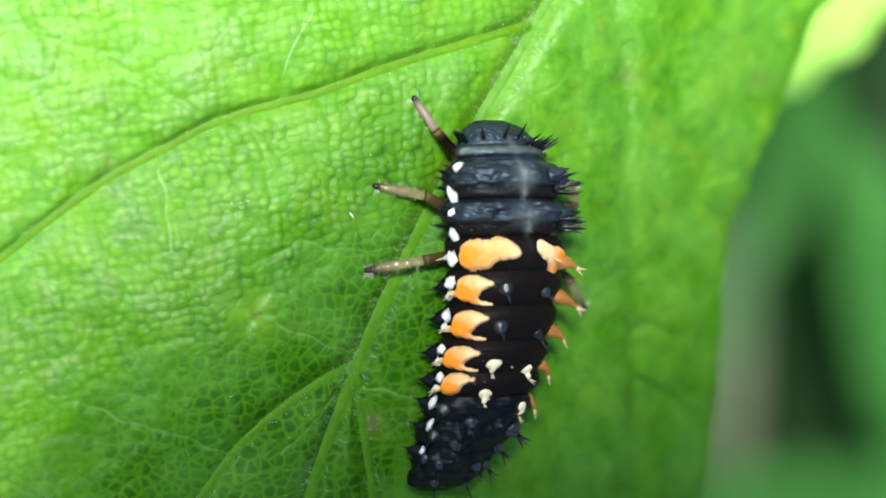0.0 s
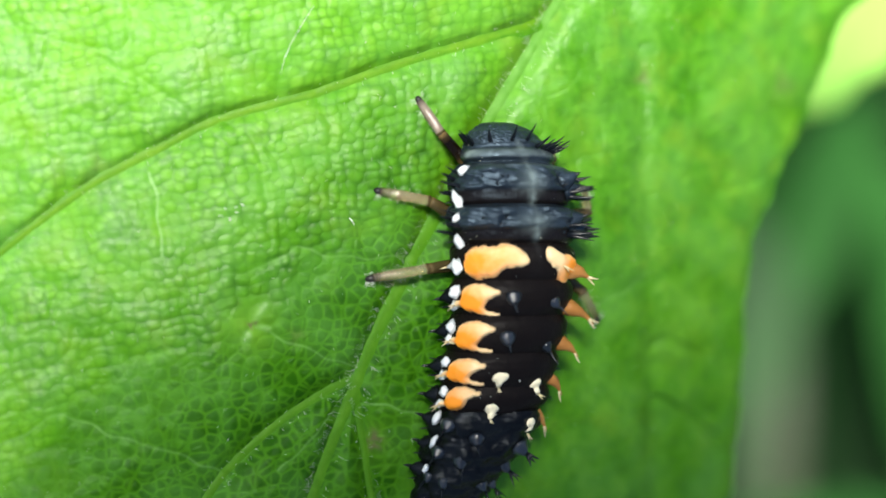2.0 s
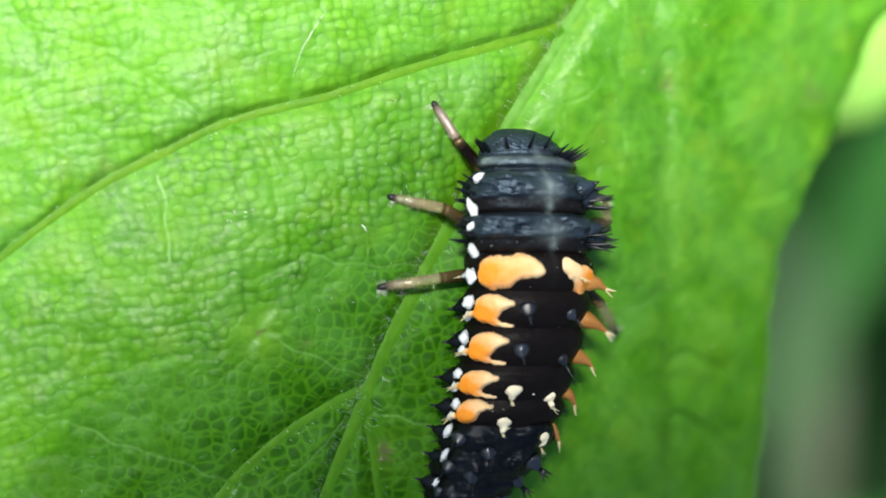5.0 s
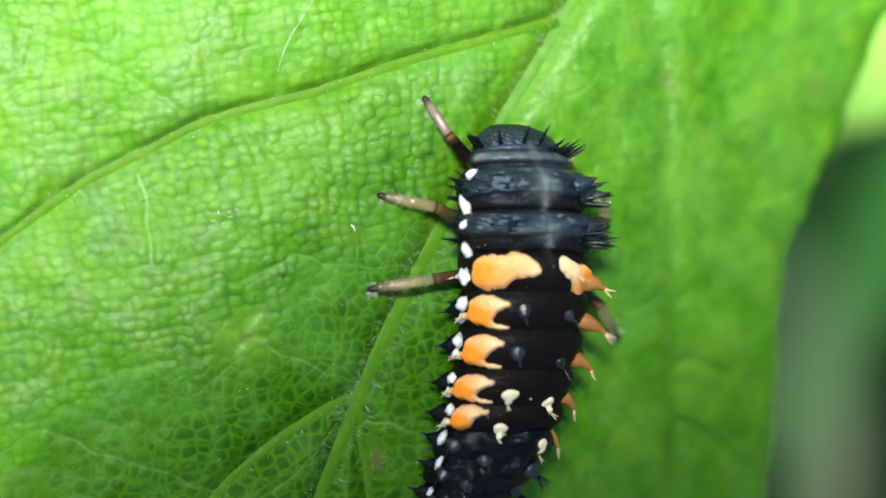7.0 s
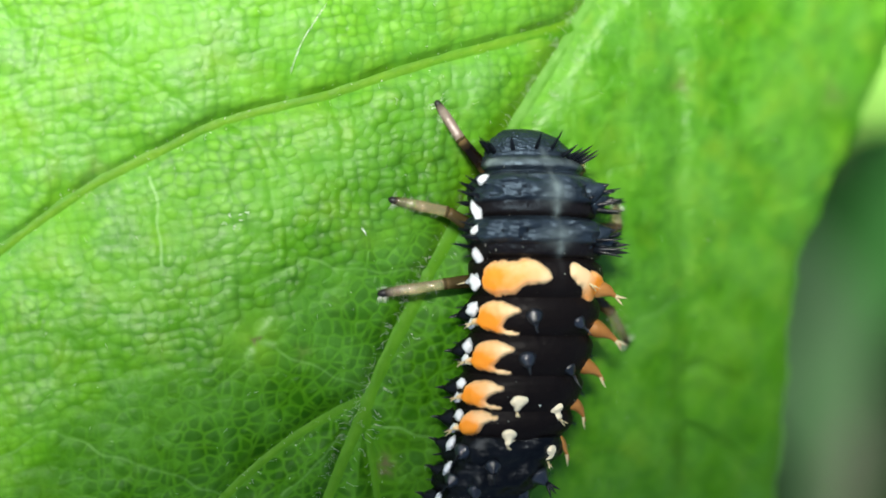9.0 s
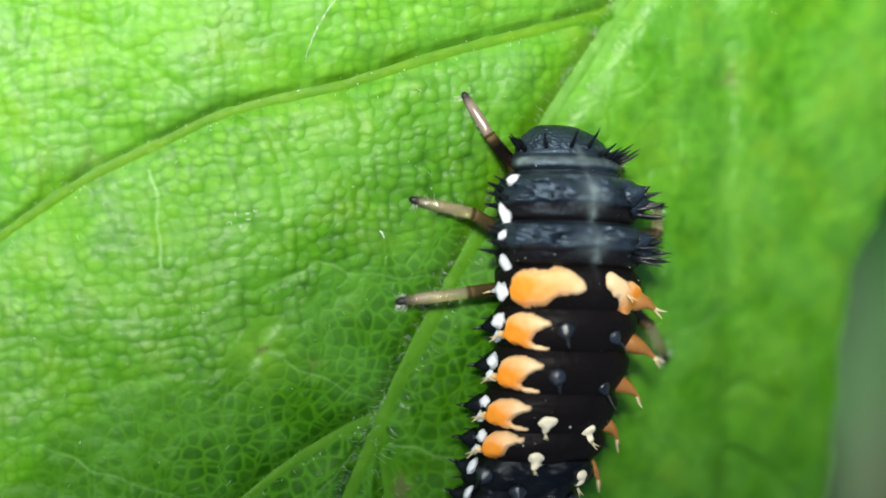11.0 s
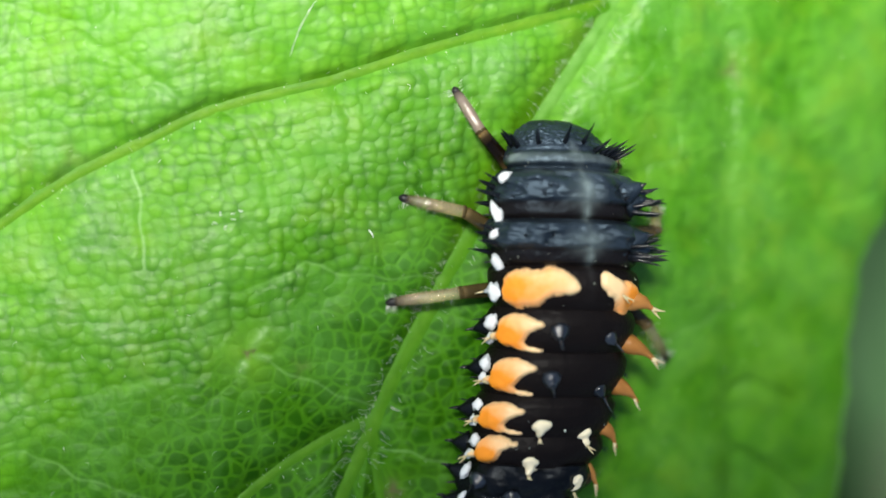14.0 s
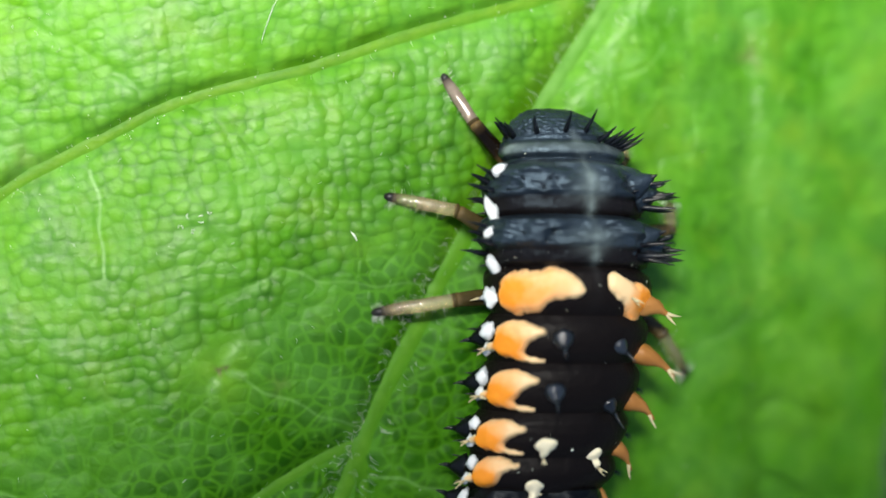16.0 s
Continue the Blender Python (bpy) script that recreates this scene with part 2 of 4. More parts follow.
FOLD = [(2.6, 11.0), (3.12, 7.82), (3.47, 6.75), (3.70, 5.82), (3.79, 3.94), (3.98, 1.56), (4.22, -0.04), (4.49, -2.49), (4.92, -6.34), (5.2, -9.0)]
MINOR = [
    [(-9.33, 3.14), (-9.19, 2.41), (-9.12, 1.67), (-9.03, 1.08)],
    [(-6.68, -0.71), (-6.10, -1.02), (-5.64, -1.21), (-4.95, -1.46), (-4.1, -1.74)],
    [(-7.61, 0.56), (-6.58, 0.78), (-5.69, 1.30), (-5.00, 1.10), (-3.68, 1.03), (-2.6, 1.04)],
    [(-13.31, -3.87), (-12.19, -3.35), (-11.48, -2.91), (-9.90, -3.55), (-8.59, -3.91), (-7.4, -4.49)],
    [(-9.93, 7.52), (-9.86, 6.35), (-10.64, 6.12), (-11.83, 6.36), (-11.97, 5.31), (-12.95, 4.64)],
    [(1.82, -0.68), (2.71, -0.18), (3.53, 0.14), (4.04, 0.53)],
    [(4.56, -1.27), (5.31, -1.42), (6.16, -1.76)],
    [(4.62, -2.86), (5.67, -3.31), (7.15, -4.26)],
    [(-3.95, -2.74), (-3.10, -2.80), (-2.27, -3.11)],
    [(-11.83, 6.36), (-10.92, 6.12), (-9.08, 5.05), (-8.44, 4.62)],
    [(-14.5, 7.2), (-13.28, 6.89), (-12.45, 6.61), (-11.83, 6.36)],
    [(-7.00, -1.16), (-7.88, -1.90), (-8.62, -1.29), (-9.78, -1.58)],
    [(-7.64, 4.48), (-6.91, 4.04), (-6.61, 3.16), (-6.5, 2.2)],
    [(-6.03, -4.36), (-5.13, -3.47), (-4.68, -2.87)],
    [(-11.07, -0.69), (-11.49, -1.57), (-12.47, -2.17), (-13.31, -2.46)],
    [(-5.28, 5.16), (-4.89, 4.20), (-4.96, 3.16)],
    [(8.70, 5.12), (7.58, 4.96), (6.60, 4.82), (5.77, 4.34)],
    [(8.91, 3.95), (8.13, 3.30), (7.15, 2.90), (6.37, 2.82)],
]
EDGE_Y = [-11.5, -9.5, -6.66, -5.25, -3.54, -1.85, 0.16, 1.65, 3.28, 4.93, 6.59, 7.5, 8.1, 8.6, 10.0, 12.5]
EDGE_X = [4.6, 6.7, 7.57, 7.65, 7.68, 7.62, 7.55, 7.80, 8.55, 9.46, 10.03, 10.45, 11.1, 11.9, 13.2, 12.6]


def leaf_base(x, y):
    return 0.214 - 0.1181 * x + 0.0762 * y - 0.0157 * x * x + 0.0059 * x * y - 0.0034 * y * y


def line_distance(x, y, line, reach=1e9):
    """Distance of each point from a line, told only as far as the reach."""
    best = np.full(x.shape, min(reach, 1e9))
    p = np.asarray(line)
    near = (x > p[:, 0].min() - reach) & (x < p[:, 0].max() + reach) & (y > p[:, 1].min() - reach) & (y < p[:, 1].max() + reach)
    px, py, b = x[near], y[near], best[near]
    for (ax, ay), (bx, by) in zip(line, line[1:]):
        dx, dy = bx - ax, by - ay
        f = np.clip(((px - ax) * dx + (py - ay) * dy) / (dx * dx + dy * dy + 1e-12), 0, 1)
        b = np.minimum(b, np.hypot(px - ax - f * dx, py - ay - f * dy))
    best[near] = b
    return best


def mottle(x, y, size, seed):
    """Soft uneven values between -1 and 1 with features of the given size."""
    table = np.random.RandomState(seed).rand(64, 64) * 2 - 1
    c, d = math.cos(seed * 1.7), math.sin(seed * 1.7)
    x, y = x * c + y * d, y * c - x * d
    gx, gy = np.floor(x / size), np.floor(y / size)
    fx, fy = x / size - gx, y / size - gy
    fx, fy = fx * fx * (3 - 2 * fx), fy * fy * (3 - 2 * fy)
    i, j = gx.astype(int), gy.astype(int)
    a, b = table[i % 64, j % 64], table[(i + 1) % 64, j % 64]
    c, d = table[i % 64, (j + 1) % 64], table[(i + 1) % 64, (j + 1) % 64]
    return (a * (1 - fx) + b * fx) * (1 - fy) + (c * (1 - fx) + d * fx) * fy


def cells(x, y, size, jitter, seed):
    """How far each point lies from the border of its cell in a net of uneven cells, and a value for each cell."""
    rng = np.random.RandomState(seed)
    table = rng.rand(97, 89, 3)
    gx, gy = np.floor(x / size).astype(int), np.floor(y / size).astype(int)
    f1, f2 = np.full(x.shape, 1e9), np.full(x.shape, 1e9)
    own = np.zeros(x.shape)
    for i in (-1, 0, 1):
        for j in (-1, 0, 1):
            t = table[(gx + i) % 97, (gy + j) % 89]
            d = np.hypot((gx + i + 0.5 + jitter * (t[..., 0] - 0.5)) * size - x, (gy + j + 0.5 + jitter * (t[..., 1] - 0.5)) * size - y)
            own = np.where(d < f1, t[..., 2], own)
            f2 = np.minimum(f2, np.maximum(f1, d))
            f1 = np.minimum(f1, d)
    return f2 - f1, own, f1


def step(a, b, v):
    f = np.clip((v - a) / (b - a), 0, 1)
    return f * f * (3 - 2 * f)


MAIN = [smooth_line(MIDRIB, 60)] + [smooth_line(l, 36) for l in LATERALS]
FOLD_LINE = smooth_line(FOLD, 30)
MINOR_LINES = [smooth_line(l, 14) for l in MINOR]
MINOR_PALE = [0.85, 0.34, 0.30, 0.34, 0.14, 0.26, 0.0, 0.0, 0.42, 0.10, 0.14, 0.14, 0.18, 0.42, 0.16, 0.10, 0.0, 0.0]
assert len(MINOR_PALE) == len(MINOR)


# where small veins from above meet the upper lateral vein, as x
NOTCH = [-12.6, -11.3, -10.5, -9.45, -7.75, -6.1, -4.75, -3.6, -2.2, -0.9]
STAR = (-6.86, -0.67)


def leaf_surface(x, y):
    """Height of the leaf, and the shares of its colours: pale net, bright and deep cells (partly painted relief light
    and shade), ribs, gloss, olive banks, halos.
    """
    d_mid = line_distance(x, y, MAIN[0], 5.0)
    d_lat = line_distance(x, y, MAIN[1], 5.0)
    d_rest = np.minimum.reduce([d_mid] + [line_distance(x, y, l, 5.0) for l in MAIN[2:]])
    d_main = np.minimum(d_rest, d_lat)
    wob = 0.03 * np.sin(7 * y) + 0.04 * mottle(x, y, 0.4, 31), 0.03 * np.sin(6 * x) + 0.04 * mottle(x, y, 0.4, 32)
    each = [line_distance(x + wob[0], y + wob[1], l, 0.9) for l in MINOR_LINES]
    d_minor = np.minimum.reduce(each)
    rib = np.maximum.reduce([s * np.exp(-((d / 0.031) ** 2)) for s, d in zip(MINOR_PALE, each)]) * (0.75 + 0.35 * mottle(x, y, 0.5, 33))
    crease = np.minimum.reduce([each[6], each[7], 1.6 * each[16] + 0.22, 0.8 * each[17] + 0.17])
    d_fold = line_distance(x, y, FOLD_LINE, 3.0)
    wx = x + 0.10 * mottle(x, y, 1.3, 1) + 0.05 * mottle(x, y, 0.45, 2)
    wy = y + 0.10 * mottle(x, y, 1.3, 3) + 0.05 * mottle(x, y, 0.45, 4)
    ca, sa = math.cos(0.14), math.sin(0.14)
    rx, ry = wx * ca + wy * sa, (wy * ca - wx * sa) * 1.12
    e2, own2, _ = cells(rx + 0.2, ry, 1.15, 0.85, 5)
    e4, own4, _ = cells(wx + 0.5, wy + 0.1, 1.0, 0.9, 12)
    mid_x = np.interp(y, [p[1] for p in MIDRIB[::-1]], [p[0] for p in MIDRIB[::-1]])
    right = step(-0.3, 1.2, x - 1.9 * step(3.2, 1.2, y) - mid_x)
    inner = step(0.1, 0.6, x - mid_x) * (1 - right)
    m1, m2, m3, m4 = mottle(x, y, 0.9, 21), mottle(x, y, 2.3, 22), mottle(x, y, 0.5, 23), mottle(x, y, 0.21, 26)
    near_rib = np.exp(-(((x + 2.7) / 2.4) ** 2))
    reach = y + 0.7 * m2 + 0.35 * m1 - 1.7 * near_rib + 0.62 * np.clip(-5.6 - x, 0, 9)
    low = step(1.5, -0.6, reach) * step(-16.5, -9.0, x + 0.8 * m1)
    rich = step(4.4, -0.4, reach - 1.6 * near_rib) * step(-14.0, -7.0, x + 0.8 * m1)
    e1, own, c1 = cells(rx, ry, 0.285, 0.55 + 0.27 * low, 3)
    f1, own_f, c2 = cells(rx + 0.3, ry + 0.1, 0.35, 0.85, 7)
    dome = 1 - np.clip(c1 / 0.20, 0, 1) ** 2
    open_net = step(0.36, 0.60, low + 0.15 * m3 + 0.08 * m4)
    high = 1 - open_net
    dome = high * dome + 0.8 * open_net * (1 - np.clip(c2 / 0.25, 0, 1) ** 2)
    # grooves along the veins, swelling between them
    z = leaf_base(x, y)
    z += 0.16 * (1 - np.exp(-((d_main / 1.3) ** 2))) - 0.20 * np.exp(-((d_rest / 0.36) ** 2)) - 0.10 * np.exp(-((d_lat / 0.24) ** 2))
    z -= 0.10 * step(2.0, 5.0, y) * np.exp(-((d_mid / 0.42) ** 2))
    z -= 0.030 * (1 - 0.4 * right) * np.exp(-((d_minor / 0.11) ** 2))
    z += 0.010 * rib
    z -= 0.13 * np.exp(-((crease / 0.15) ** 2))
    z -= 0.15 * np.exp(-((d_fold / 0.40) ** 2))
    # the upper half of the blade overhangs its vein in lobes
    lat_y = np.interp(x, [p[0] for p in LATERALS[0][::-1]], [p[1] for p in LATERALS[0][::-1]])
    bank = (y > lat_y) * step(0.7, -0.4, x)
    gap = np.min([np.abs(x + 0.25 * (y - lat_y) - n) for n in NOTCH], axis=0)
    lobe = 1 - 0.9 * np.exp(-((gap / 0.26) ** 2))
    wall = step(0.05, 0.30, d_lat)
    lobe = 1 - (1 - lobe) * np.exp(-((d_lat / 0.55) ** 2))
    z += bank * lobe * 0.115 * wall * np.exp(-((d_lat / 1.2) ** 2))
    # puckers and cells
    soft = (1 - 0.6 * right) * (1 - np.exp(-((d_main / 0.3) ** 2)))
    z += soft * (0.019 + 0.026 * rich) * dome * (0.4 + 0.9 * own)
    z += soft * (0.026 - 0.010 * low) * (1 - np.exp(-((e2 / 0.30) ** 2))) * (0.6 + 0.8 * own2)
    z += soft * (1 - low) * 0.010 * (1 - np.exp(-((e4 / 0.16) ** 2)))
    z += soft * (0.035 * m1 + 0.07 * m2 + 0.022 * m3 + 0.006 * m4)
    z += right * (0.008 * (1 - np.exp(-((e4 / 0.12) ** 2))) + 0.011 * dome * own + 0.045 * m1 + 0.016 * m3 + 0.05 * m2 + 0.005 * mottle(x, y, 0.2, 24))
    # the star-shaped scar: folds drawn together at one point
    sx, sy = x - STAR[0], y - STAR[1]
    rs, ts = np.hypot(sx, sy), np.arctan2(sy, sx)
    z += (0.022 * np.cos(3 * ts - 2.6 + 0.6 * np.cos(ts)) * np.exp(-(((rs - 0.38) / 0.26) ** 2)) - 0.035 * np.exp(-((rs / 0.14) ** 2)))
    # pale net
    thick = 0.5 + 0.5 * mottle(x, y, 0.7, 25)
    line3 = np.exp(-((f1 / (0.048 + 0.034 * thick)) ** 2)) * (0.55 + 0.40 * own_f)
    line4 = np.exp(-((e4 / (0.060 + 0.03 * thick)) ** 2)) * (0.70 + 0.30 * own4)
    lines = open_net * np.maximum(line3, line4)
    lines += 0.8 * high * rich * np.exp(-((e1 / (0.016 + 0.020 * thick)) ** 2)) * (0.2 + 0.8 * own)
    lines += inner * 0.30 * step(0.0, 0.6, m3 + 0.7 * m1) * low
    net = np.maximum(lines, (0.20 + 0.45 * low) * np.exp(-((e2 / (0.09 - 0.03 * low)) ** 2))) * (1 - 0.85 * right)
    net = np.maximum(net, right * np.maximum(0.34 * np.exp(-((e4 / 0.05) ** 2)) * (0.4 + 0.8 * own4), 0.16 * np.exp(-((e1 / 0.05) ** 2)) * (0.3 + own)))
    net = np.maximum(net, rib)
    net = np.maximum(net, 0.6 * np.exp(-((d_fold / 0.16) ** 2)) * (0.6 + 0.4 * m1))
    # dome tops get a paler colour in place of light catching them
    dome_light = np.clip(high * (1 - right) * dome * (0.25 + 0.75 * own) * (0.95 + 0.4 * m3 - 0.6 * rich) + 0.5 * right * (0.5 * m1 + 0.6 * m3 + 0.6 * m4), 0, 1)
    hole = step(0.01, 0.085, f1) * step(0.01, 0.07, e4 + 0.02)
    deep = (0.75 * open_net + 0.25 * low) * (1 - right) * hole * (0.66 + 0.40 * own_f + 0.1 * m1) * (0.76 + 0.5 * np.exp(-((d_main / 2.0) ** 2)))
    # painted shade: darker between the domes and close beside the main veins
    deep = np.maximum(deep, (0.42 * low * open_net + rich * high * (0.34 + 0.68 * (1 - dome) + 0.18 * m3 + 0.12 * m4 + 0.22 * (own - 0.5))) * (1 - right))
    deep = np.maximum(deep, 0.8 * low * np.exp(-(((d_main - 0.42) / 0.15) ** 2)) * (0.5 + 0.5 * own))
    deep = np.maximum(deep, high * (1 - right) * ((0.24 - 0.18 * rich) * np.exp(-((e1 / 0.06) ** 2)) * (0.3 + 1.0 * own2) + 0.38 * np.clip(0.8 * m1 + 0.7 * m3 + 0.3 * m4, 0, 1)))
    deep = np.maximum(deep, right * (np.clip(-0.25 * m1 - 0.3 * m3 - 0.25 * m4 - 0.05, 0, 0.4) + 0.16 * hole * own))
    wax = np.clip((1 - 0.88 * low) * (0.58 + 0.26 * m1 + 0.24 * m3) + 0.36 * right * (1 + 0.6 * m1), 0, 1)
    olive = 0.25 * bank * np.exp(-((d_lat / 0.42) ** 2)) * lobe
    olive = np.maximum(olive, 0.55 * step(0.5, 3.0, y) * (x < mid_x) * np.exp(-((d_mid / 0.5) ** 2)))
    halo = 0.75 * np.exp(-((rs / 0.62) ** 2)) * (0.8 + 0.2 * np.cos(3 * ts - 2.6))
    halo = np.maximum(halo, 0.3 * np.exp(-((np.hypot(x + 3.54, (y + 3.7) * 0.7) / 0.3) ** 2)))
    for fx, fy, gx, gy, w in ((-6.74, -0.50, -6.52, -0.2, 0.10), (-6.95, -0.90, -6.99, -1.06, 0.10), (-6.6, -0.72, -6.4, -0.78, 0.07)):
        f = np.clip(((x - fx) * (gx - fx) + (y - fy) * (gy - fy)) / ((gx - fx) ** 2 + (gy - fy) ** 2), 0, 1)
        fold = np.exp(-((np.hypot(x - fx - f * (gx - fx), y - fy - f * (gy - fy)) / w) ** 2))
        z += 0.028 * fold
        rib = np.maximum(rib, 0.3 * fold)
        wax = np.maximum(wax, fold)
    return z, np.clip(net, 0, 1), dome_light, np.clip(deep, 0, 1), rib, wax, olive, halo


def height(x, y):
    z, *_ = leaf_surface(np.array([float(x)]), np.array([float(y)]))
    return float(z[0])


def edge_right(y):
    f = np.interp(y, EDGE_Y, EDGE_X)
    return f + 0.05 * np.sin(3.1 * y) + 0.03 * np.sin(7.7 * y + 1)


def edge_left(y):
    return -19.0 * np.sqrt(np.clip(1 - ((y - 0.5) / 12.3) ** 2, 0.02, 1))


def leaf():
    top = tagged(new("leaf"), "broad bright green leaf with pale veins and puckered surface", "leaf")
    rows = np.concatenate([np.linspace(-11.3, -6.9, 40, endpoint=False), np.linspace(-6.9, 9.0, 660, endpoint=False), np.linspace(9.0, 12.3, 36)])
    nu, nv = 980, len(rows)
    u, v = np.meshgrid(np.arange(nu), rows)
    left, right = edge_left(v), edge_right(v)
    turn = np.maximum(left + 0.2, -14.6)
    x = np.where(u < 30, left + (turn - left) * u / 30, turn + (right - turn) * (u - 30) / (nu - 31))
    z, net, dome_light, deep, rib, wax, olive, halo = leaf_surface(x, v)
    rim = np.minimum(x - left, right - x)
    z = z - 0.12 * np.exp(-((rim / 0.25) ** 2))
    scar = np.zeros(x.shape)
    for sx, sy, r, s in ((*STAR, 0.075, 0.9), (STAR[0] + 0.12, STAR[1] + 0.05, 0.05, 0.8), (3.78, 5.76, 0.20, 0.55), (8.42, 5.74, 0.30, 0.4), (-5.71, -0.93, 0.16, 0.30), (-3.54, -3.62, 0.15, 0.95), (-3.53, -3.82, 0.12, 0.9), (-10.6, 3.3, 0.28, 0.35), (-10.3, 3.1, 0.2, 0.3)):
        wob = 1 + 0.35 * np.sin(3 * np.arctan2(v - sy, x - sx) + sx) + 0.3 * mottle(x, v, 0.09, 41)
        scar = np.maximum(scar, s * np.exp(-((np.hypot(x - sx, v - sy) / (r * wob)) ** 2)))
    upper = np.stack([x, v, z], -1).reshape(-1, 3)
    k = 8
    us, vs = np.arange(0, nu, k), np.arange(0, nv, k)
    us[-1], vs[-1] = nu - 1, nv - 1
    xs, ys = x[np.ix_(vs, us)], v[np.ix_(vs, us)]
    lower = np.stack([xs, ys, leaf_base(xs, ys) - 0.55], -1).reshape(-1, 3)
    shares = dict(net=net, scar=scar, dome_light=dome_light, deep=deep, rib=rib, wax=wax, olive=olive, halo=halo)
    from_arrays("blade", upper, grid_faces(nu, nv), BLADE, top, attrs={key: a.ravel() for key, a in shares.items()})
    low_faces = grid_faces(len(us), len(vs))[:, ::-1]
    from_arrays("underside", lower, low_faces, VEIN, top, "paler underside")

    def strip(name, line, w, rise, olive_share, sheen_share, steps):
        """A vein lying in its groove: a rounded strip whose edges sink into the blade."""
        fine = smooth_line(line[::2] if len(line) > 20 else line, steps)
        n, m = len(fine), 13
        tang = np.gradient(fine, axis=0)
        tang /= np.linalg.norm(tang, axis=1)[:, None] + 1e-9
        run = np.arange(n) / n
        wob = np.array([1 + 0.18 * noise.noise(Vector((px * 1.4, py * 1.4, 2))) + 0.30 * noise.noise(Vector((px * 3.5, py * 3.5, 4))) for px, py in fine])
        r = w * wob * (1.2 - 0.25 * run if name == "midrib" else 1.0 - 0.4 * run)
        s = np.linspace(-1, 1, m)[None, :]
        sx = fine[:, 0, None] + s * r[:, None] * tang[:, 1, None]
        sy = fine[:, 1, None] - s * r[:, None] * tang[:, 0, None]
        mid = leaf_surface(fine[:, 0], fine[:, 1])[0][:, None]
        lumps = np.array([[noise.noise(Vector((a * 4, b * 4, 9))) for a, b in zip(ra, rb)] for ra, rb in zip(sx, sy)])
        sz = mid - 0.25 * rise + rise * 1.25 * (1 - s**2) + 0.10 * rise * lumps
        from_arrays(name, np.stack([sx, sy, sz], -1).reshape(-1, 3), grid_faces(m, n), VEIN, top, attrs={"side": np.repeat(np.abs(s), n, 0).ravel(), "olive": np.full(n * m, olive_share), "pale": np.repeat(step(1.5, 5.5, fine[:, 1]) * sheen_share, m)})

    strip("midrib", MAIN[0], 0.31, 0.06, 0.1, 0.8, 300)
    for line, w, o in zip(MAIN[1:], (0.29, 0.25, 0.18), (0.7, 0.1, 0.1)):
        strip("lateral_vein", line, w, 0.036, o, 0.0, 260)
    return top


LEAF = leaf()


# ---- the larva's body: outline along y, in millimetres ----
BY = [-5.45, -5.3, -4.95, -4.3, -3.6, -2.9, -1.9, -0.9, 0.0, 1.0, 1.6, 2.45, 3.0, 3.5, 3.82, 4.05, 4.25, 4.38, 4.45, 4.485, 4.5]
BX = [-1.9, -1.85, -1.66, -1.34, -1.02, -0.78, -0.60, -0.40, -0.28, -0.24, -0.30, -0.37, -0.39, -0.38, -0.42, -0.48, -0.53, -0.57, -0.59, -0.60, -0.60]
BW = [0.5, 0.78, 1.0, 1.18, 1.33, 1.42, 1.50, 1.51, 1.54, 1.60, 1.62, 1.60, 1.50, 1.28, 1.13, 0.93, 0.78, 0.62, 0.47, 0.32, 0.14]
BT = [0.8, 1.1, 1.45, 1.75, 1.93, 2.07, 2.2, 2.32, 2.4, 2.48, 2.48, 2.38, 2.25, 2.05, 1.90, 1.76, 1.61, 1.45, 1.33, 1.23, 1.12]
BB = [0.25, 0.25, 0.25, 0.28, 0.32, 0.33, 0.35, 0.38, 0.4, 0.42, 0.45, 0.5, 0.52, 0.55, 0.6, 0.65, 0.72, 0.8, 0.86, 0.92, 1.0]
TURN = [0, 0, 0, 0, 0, 0.4, 0.7, 1.5, 2.2, 4.0, 5.2, 5.5, 5.2, 3.7, 3.0, 1.9, 1.0, 0, 0, 0, 0]
JOINTS = [-5.45, -4.8, -4.22, -3.5, -2.83, -2.19, -1.32, -0.37, 0.53, 1.42, 2.40, 3.47, 3.97, 4.5]


def body(angle, y, lift=0.0):
    """The place on the larva's skin at an angle from the back's middle line (degrees, to its right) and y along it."""
    cx, w, zt, zb = (float(np.interp(y, BY, a)) for a in (BX, BW, BT, BB))
    zc = zb + 0.42 * (zt - zb)
    g = 1.0 + 0.022 * float(step(1.2, 0.4, y))
    for j in JOINTS[1:-1]:
        g -= 0.045 * math.exp(-(((y - j) / 0.24) ** 2)) if 1 < j < 3.9 else 0.05 * math.exp(-(((y - j) / 0.27) ** 2)) if j < 1 else 0.0
        g -= (0.025 if j > 3.9 else 0.085 if j > 1 else 0.06) * math.exp(-(((y - j) / (0.065 if j > 1 else 0.13)) ** 2))
    s, c = math.sin(radians(angle)), math.cos(radians(angle))
    sx = math.copysign(abs(s) ** 0.85, s)
    sz = math.copysign(abs(c) ** 0.9, c)
    w += 0.07 * math.sin(radians(min(90, abs(angle)))) ** 6 * abs(math.sin(math.pi * y / 0.9 + 0.3))
    bow = 0.11 * (c - 0.55) * float(step(0.2, 1.4, y) * step(4.55, 3.9, y)) if c > 0 else 0.0
    return Vector((cx + (w * g + lift) * sx, y + bow, zc + ((zt - zc) * g + lift if c > 0 else (zc - zb) + lift) * sz))


def along(angle, y):
    """The angle of a mark on the skin, allowing for the body's slight twist towards the head."""
    return angle + float(np.interp(y, BY, TURN)) * max(0.0, math.cos(radians(angle)))


